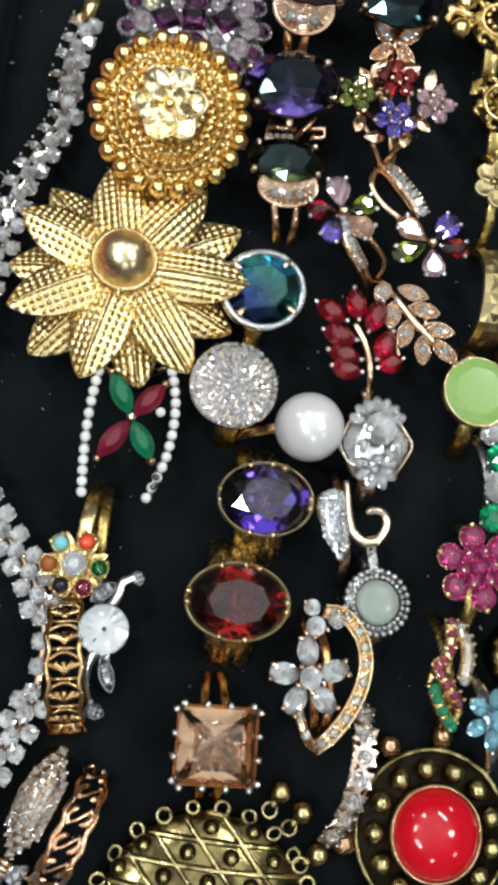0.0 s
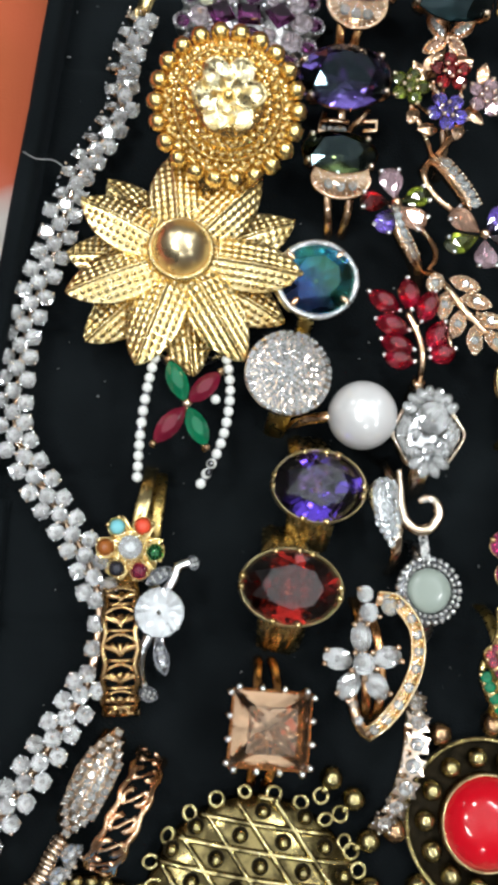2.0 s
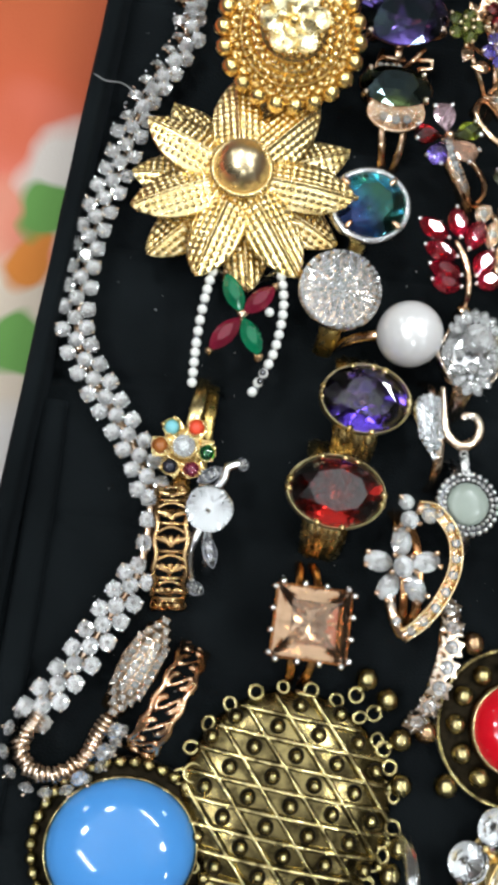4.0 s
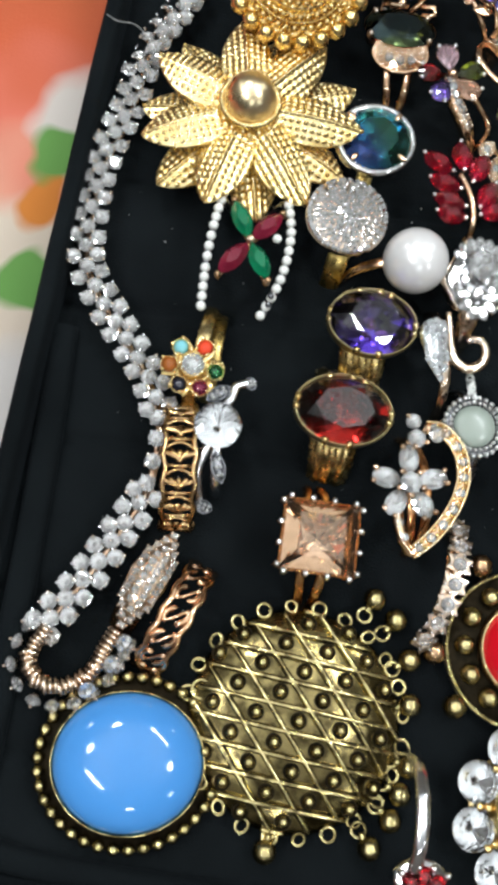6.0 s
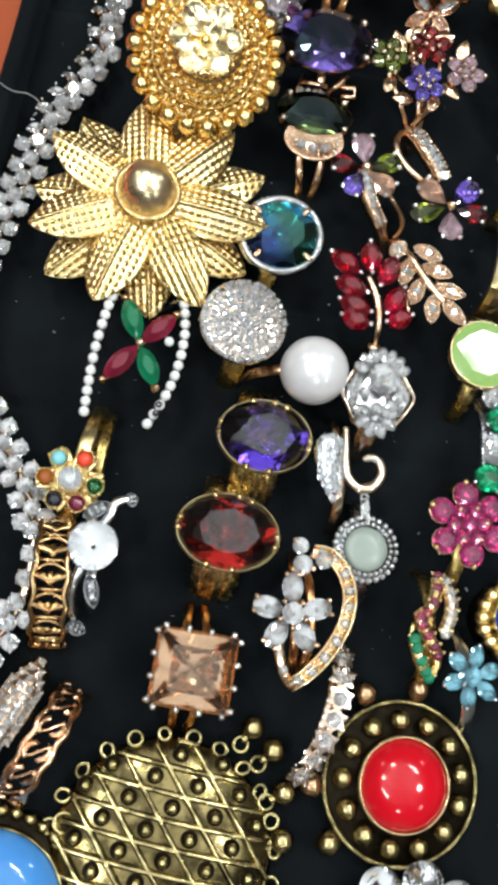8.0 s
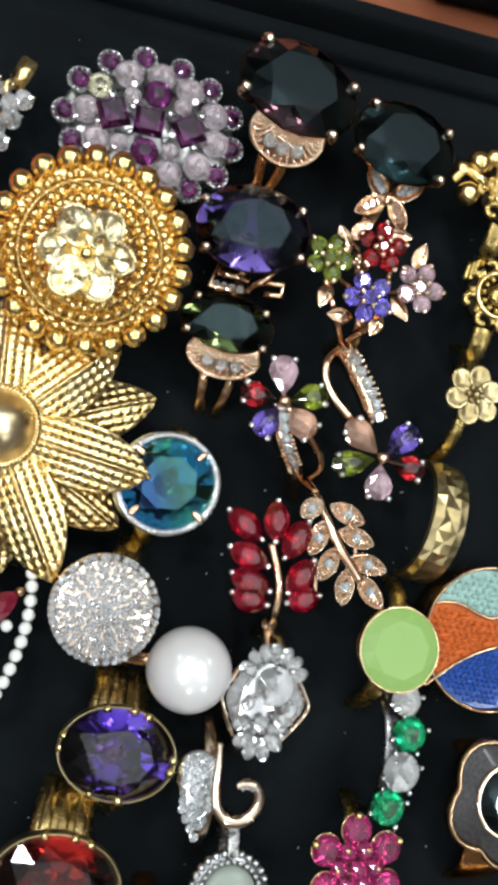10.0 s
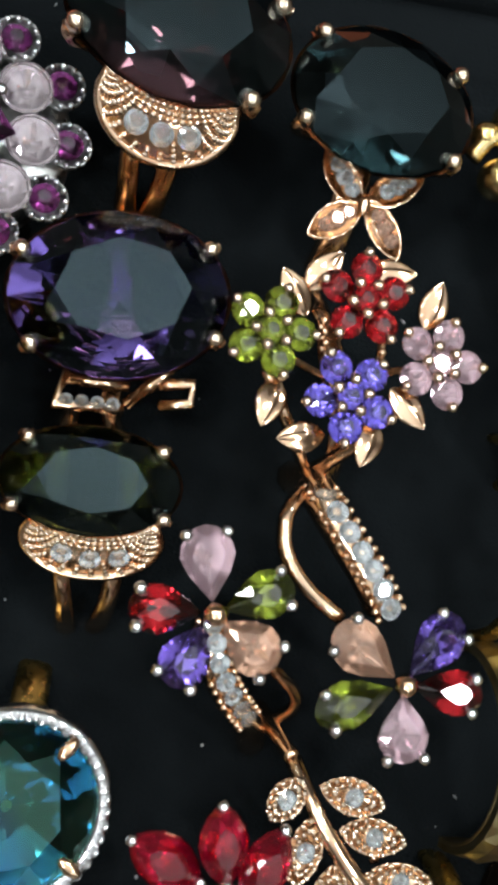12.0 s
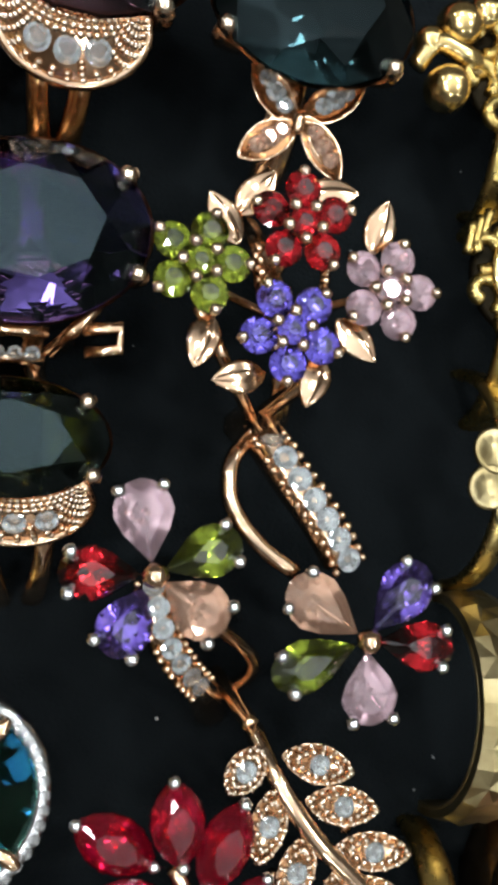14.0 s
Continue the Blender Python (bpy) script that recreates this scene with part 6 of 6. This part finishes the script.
ms = thing("mosaic_pendant", 57, 13.8, "round pendant inlaid with turquoise, orange and blue stone chips", "pendant")
plate("base", 57, 13.8, 5.4, 10.6, 10.6, 5.6, BROWN_METAL, ms)
hoop("bezel", 57, 13.8, 5.8, 10.9, 10.9, 0.32, BROWN_METAL, ms, tall=0.9)
rng = random.Random(21)


def upper_wave(x):
    return 17.7 + 0.7 * math.sin((x - 47) * 0.5)


def lower_wave(x):
    return 6.9 + 0.62 * (x - 49) + 0.7 * math.sin((x - 49) * 0.33)


for mat, floor_of, roof_of in ((AQUA_CHIP, upper_wave, lambda x: 40.0), (ORANGE_CHIP, lower_wave, upper_wave), (BLUE_CHIP, lambda x: -20.0, lower_wave)):
    bm = bmesh.new()
    cols = []
    for i in range(41):
        x = 46.6 + 20.8 * i / 40
        reach = math.sqrt(max(0.0, 10.5 ** 2 - (x - 57) ** 2))
        lo, hi = max(13.8 - reach, floor_of(x)), min(13.8 + reach, roof_of(x))
        hi = max(lo + 0.01, hi)
        cols.append([bm.verts.new((x, y, z)) for y, z in ((lo, 5.0), (hi, 5.0), (hi, 5.6), (lo, 5.6))])
    for c0, c1 in zip(cols, cols[1:]):
        for k in range(4):
            bm.faces.new((c0[k], c0[(k + 1) % 4], c1[(k + 1) % 4], c1[k]))
    bm.faces.new(cols[0]), bm.faces.new(cols[-1][::-1])
    inlay = part("inlay", bm, mat, ms, smooth=False)
    size = 0.52 if mat == BLUE_CHIP else 0.66
    for j in range(-12, 13):
        for i in range(-12, 13):
            x = 57 + (i + 0.5 * (j % 2)) * size * 1.75 + rng.uniform(-0.12, 0.12)
            y = 13.8 + j * size * 1.52 + rng.uniform(-0.12, 0.12)
            if x < 60 and math.hypot(x - 57, y - 13.8) < 10.0 and floor_of(x) + 0.6 < y < roof_of(x) - 0.6:
                put("chip", ball(mat, 1), inlay, (x, y, 5.6), (rng.uniform(0, 90), rng.uniform(0, 90), 0), (size, size, size * 0.7))
for wave_line in (upper_wave, lower_wave):
    rod("wire", [(x, wave_line(x), 6.0) for x in (47.2, 49, 51, 53, 55, 57, 60, 63, 66.4)], 0.26, BROWN_METAL, ms)

dg = thing("glitter_ring", 60, -11.6, "brown metal ring with a petalled dark glitter enamel face", "ring", "rings in the tray")
bm = bmesh.new()
n = 72
prof = [(0, 1.0), (0.94, 1.0), (1.0, 0.55), (1.0, -1.4), (0, -1.6)]
lathe(bm, prof, n)
for v in bm.verts:
    a = math.atan2(v.co.y, v.co.x)
    f = 7.7 + 1.7 * abs(math.cos(2.5 * a + 0.3))
    v.co = Vector((60 + v.co.x * f, -11.6 + v.co.y * f, 8.4 + v.co.z))
part("face", bm, GLITTER, dg, "dark glitter enamel petals")
bm = bmesh.new()
sweep(bm, [(60 + (8.0 + 1.7 * abs(math.cos(2.5 * a + 0.3))) * math.cos(a), -11.6 + (8.0 + 1.7 * abs(math.cos(2.5 * a + 0.3))) * math.sin(a), 8.9) for a in [2 * math.pi * i / 90 for i in range(90)]], 0.45, 1.2, seg=8, closed=True)
part("edge", bm, BROWN_METAL, dg)
hoop("inner_edge", 60, -11.6, 9.6, 4.8, 5.2, 0.4, PALE_ROSE, dg, seg=36)
put("centre", gem(SMOKE, "round", 8, 0.6, 0.34, 0.3), dg, (60, -11.6, 9.5), (0, 0, 10), (4.6, 5.0, 4.0))
dg.location = (61.6 * MM, -9.0 * MM, 0)
band(dg, COPPER, 59, -15.5, 4, 7.6, 10.4, 4.0, 3.2, 0.7)

bo = thing("blue_oval_brooch", 58, -34, "antique gold beaded brooch with a royal blue oval stone", "brooch")
plate("base", 58, -34, 4.6, 14.2, 8.6, 4.8, DARK_BRASS, bo)
beads("bead", bo, PALE_GOLD, 58, -34, 5.2, 13.8, 8.4, 1.5, 26, fine=3)
hoop("bezel", 58, -34, 5.6, 12.2, 6.6, 0.4, BRASS, bo, tall=1.2)
bo.location.y = -35.4 * MM
put("cabochon", dome(LAPIS, 2.4), bo, (58, -34, 5.4), s=(12.0, 6.4, 3.0), label="royal blue oval stone")


# ---- the gold column at the far edge ----
def curl(th, x, y, z, r, turn, mat, wire=0.6):
    pts = [(x + r * (1 - 0.75 * t) * math.cos(radians(turn) + 5.4 * t), y + r * (1 - 0.75 * t) * math.sin(radians(turn) + 5.4 * t), z) for t in [i / 7 for i in range(8)]]
    rod("scroll", pts, wire, mat, th, n=3)


f1 = thing("filigree_flower_ring", 48.1, 84.3, "yellow gold filigree ring with scrolls and round beads", "ring", "rings in the tray")
for x, y, s in ((42.2, 87.4, 2.0), (41.0, 81.8, 2.0), (39.4, 85.6, 1.3), (44.6, 88.8, 1.6)):
    put("bead", ball(GOLD, 3), f1, (x, y, 8.6), s=s)
rod("twig", [(38.4, 83.6, 8), (40.0, 85.4, 9), (42.6, 84.6, 9), (45, 84.4, 8)], 0.9, GOLD, f1)
rod("twig", [(41.6, 81.8, 8.6), (43, 83.2, 8.6), (45.4, 84.0, 8)], 0.7, GOLD, f1)
for k in range(8):
    a = 45 * k + 10
    curl(f1, 48.6 + 5.0 * math.cos(radians(a)), 84.0 + 5.0 * math.sin(radians(a)), 8.8, 1.9, a + 120, DULL_GOLD)
hoop("rope", 48.6, 84.0, 9.2, 3.2, 3.2, 0.5, GOLD, f1, twist=24)
beads("grain", f1, GOLD, 48.6, 84.0, 9.6, 2.1, 2.1, 0.6, 9)
plate("base", 48.6, 84.0, 8.4, 5.2, 5.2, 1.0, DARK_BRASS, f1)
band(f1, DULL_GOLD, 48, 82, 0, 7.6, 10, 1.8, 1.4, 0.6)

f2 = thing("filigree_flower_ring", 48.6, 66.6, "antique gold filigree ring of scrolls round an engraved boss", "ring", "rings in the tray")
for k in range(8):
    a = 45 * k + 22
    curl(f2, 48.6 + 4.8 * math.cos(radians(a)), 66.6 + 4.8 * math.sin(radians(a)), 8.6, 1.9, a + 100, DULL_GOLD)
for k in range(3):
    rod("bar", [(42.6 + 0.7 * k, 68.0 + 0.8 * k, 8.8), (43.2 + 0.8 * k, 70.6 + 0.6 * k, 8.8)], 0.45, DULL_GOLD, f2)
hoop("ring_edge", 48.6, 66.6, 9.2, 3.6, 3.6, 0.45, PALE_GOLD, f2, seg=40)
beads("grain", f2, DULL_GOLD, 48.6, 66.6, 9.2, 2.6, 2.6, 0.55, 12)
put("boss", dome(DULL_GOLD), f2, (48.6, 66.6, 8.8), s=(1.9, 1.9, 1.4))
plate("base", 48.6, 66.6, 8.5, 5.0, 5.0, 1.0, DARK_BRASS, f2)
band(f2, DULL_GOLD, 48, 64.6, 0, 7.6, 10, 1.8, 1.4, 0.6)

gf = thing("gold_flower_ring", 46.4, 49.9, "thin gold ring with a small six-petal flower", "ring", "rings in the tray")
for k in range(6):
    a = radians(20 + 60 * k)
    x, y = 46.6 + 2.9 * math.cos(a), 49.9 + 2.9 * math.sin(a)
    bm = bmesh.new()
    lathe(bm, [(0, 0.05), (0.5, 0.1), (0.85, 0.4), (1.0, 0.35), (1.02, 0.1), (0.7, -0.3), (0, -0.35)], 20, wave=lambda q, k2: 0.05 * math.sin(9 * q))
    moved(bm, 0, Matrix.Translation((x, y, 9.6)) @ Matrix.Rotation(a, 4, "Z") @ Matrix.Diagonal((1.95, 1.8, 1.2, 1)))
    part("flower_petal", bm, OLD_GOLD, gf)
beads("grain", gf, OLD_GOLD, 46.6, 49.9, 10.2, 1.15, 1.15, 0.55, 6)
put("centre", ball(OLD_GOLD, 3), gf, (46.6, 49.9, 10.5), s=0.75)
band(gf, DULL_GOLD, 46.2, 49.9, -4, 8.8, 9.6, 1.0, 1.4, 0.55)

hm = thing("hammered_ring", 44.8, 30.5, "wide brass-gold band ring with facet-cut diamond pattern", "ring", "rings in the tray")
bm = bmesh.new()
HR, n, m = 9.8, 34, 4
rows = []
for i in range(n):
    a = 2 * math.pi * i / n
    row = []
    for j in range(m + 1):
        o = 2.65 * (2 * j / m - 1)
        h = (0.16 if (i + j) % 2 else -0.1) + 0.32 * noise.noise((i * 1.7, j * 2.3, 0))
        rr = HR + (h if 0 < j < m else -0.3)
        row.append(bm.verts.new((44.6 + o + (0.7 * noise.noise((i * 2.1, j * 1.3, 5)) if 0 < j < m else 0), 30.2 + rr * math.sin(a), 10.4 - HR + rr * math.cos(a))))
    for j in (m, 0):
        o = 2.65 * (2 * j / m - 1)
        row.append(bm.verts.new((44.6 + o * 0.96, 30.2 + (HR - 1.2) * math.sin(a), 10.4 - HR + (HR - 1.2) * math.cos(a))))
    rows.append(row)
for i in range(n):
    r0, r1 = rows[i], rows[(i + 1) % n]
    for j in range(m):
        if (i + j) % 2:
            bm.faces.new((r0[j], r1[j], r0[j + 1])), bm.faces.new((r1[j], r1[j + 1], r0[j + 1]))
        else:
            bm.faces.new((r0[j], r1[j], r1[j + 1])), bm.faces.new((r0[j], r1[j + 1], r0[j + 1]))
    for j in (m, m + 1):
        bm.faces.new((r0[j], r1[j], r1[j + 1], r0[j + 1]))
    bm.faces.new((r0[m + 2], r1[m + 2], r1[0], r0[0]))
moved(bm, 0, Matrix.Translation((44.6, 30.2, 0)) @ Matrix.Rotation(radians(-5), 4, "Z") @ Matrix.Translation((-44.6, -30.2, 0)))
band(hm, OLD_GOLD, 44.6, 30.2, -5, 9.0, 8.8, 2.7, 2.7, 0.3, name="inner_band")
part("band", bm, OLD_GOLD, hm, "facet-cut gold band", smooth=False)
hm.location.x += 1.0 * MM
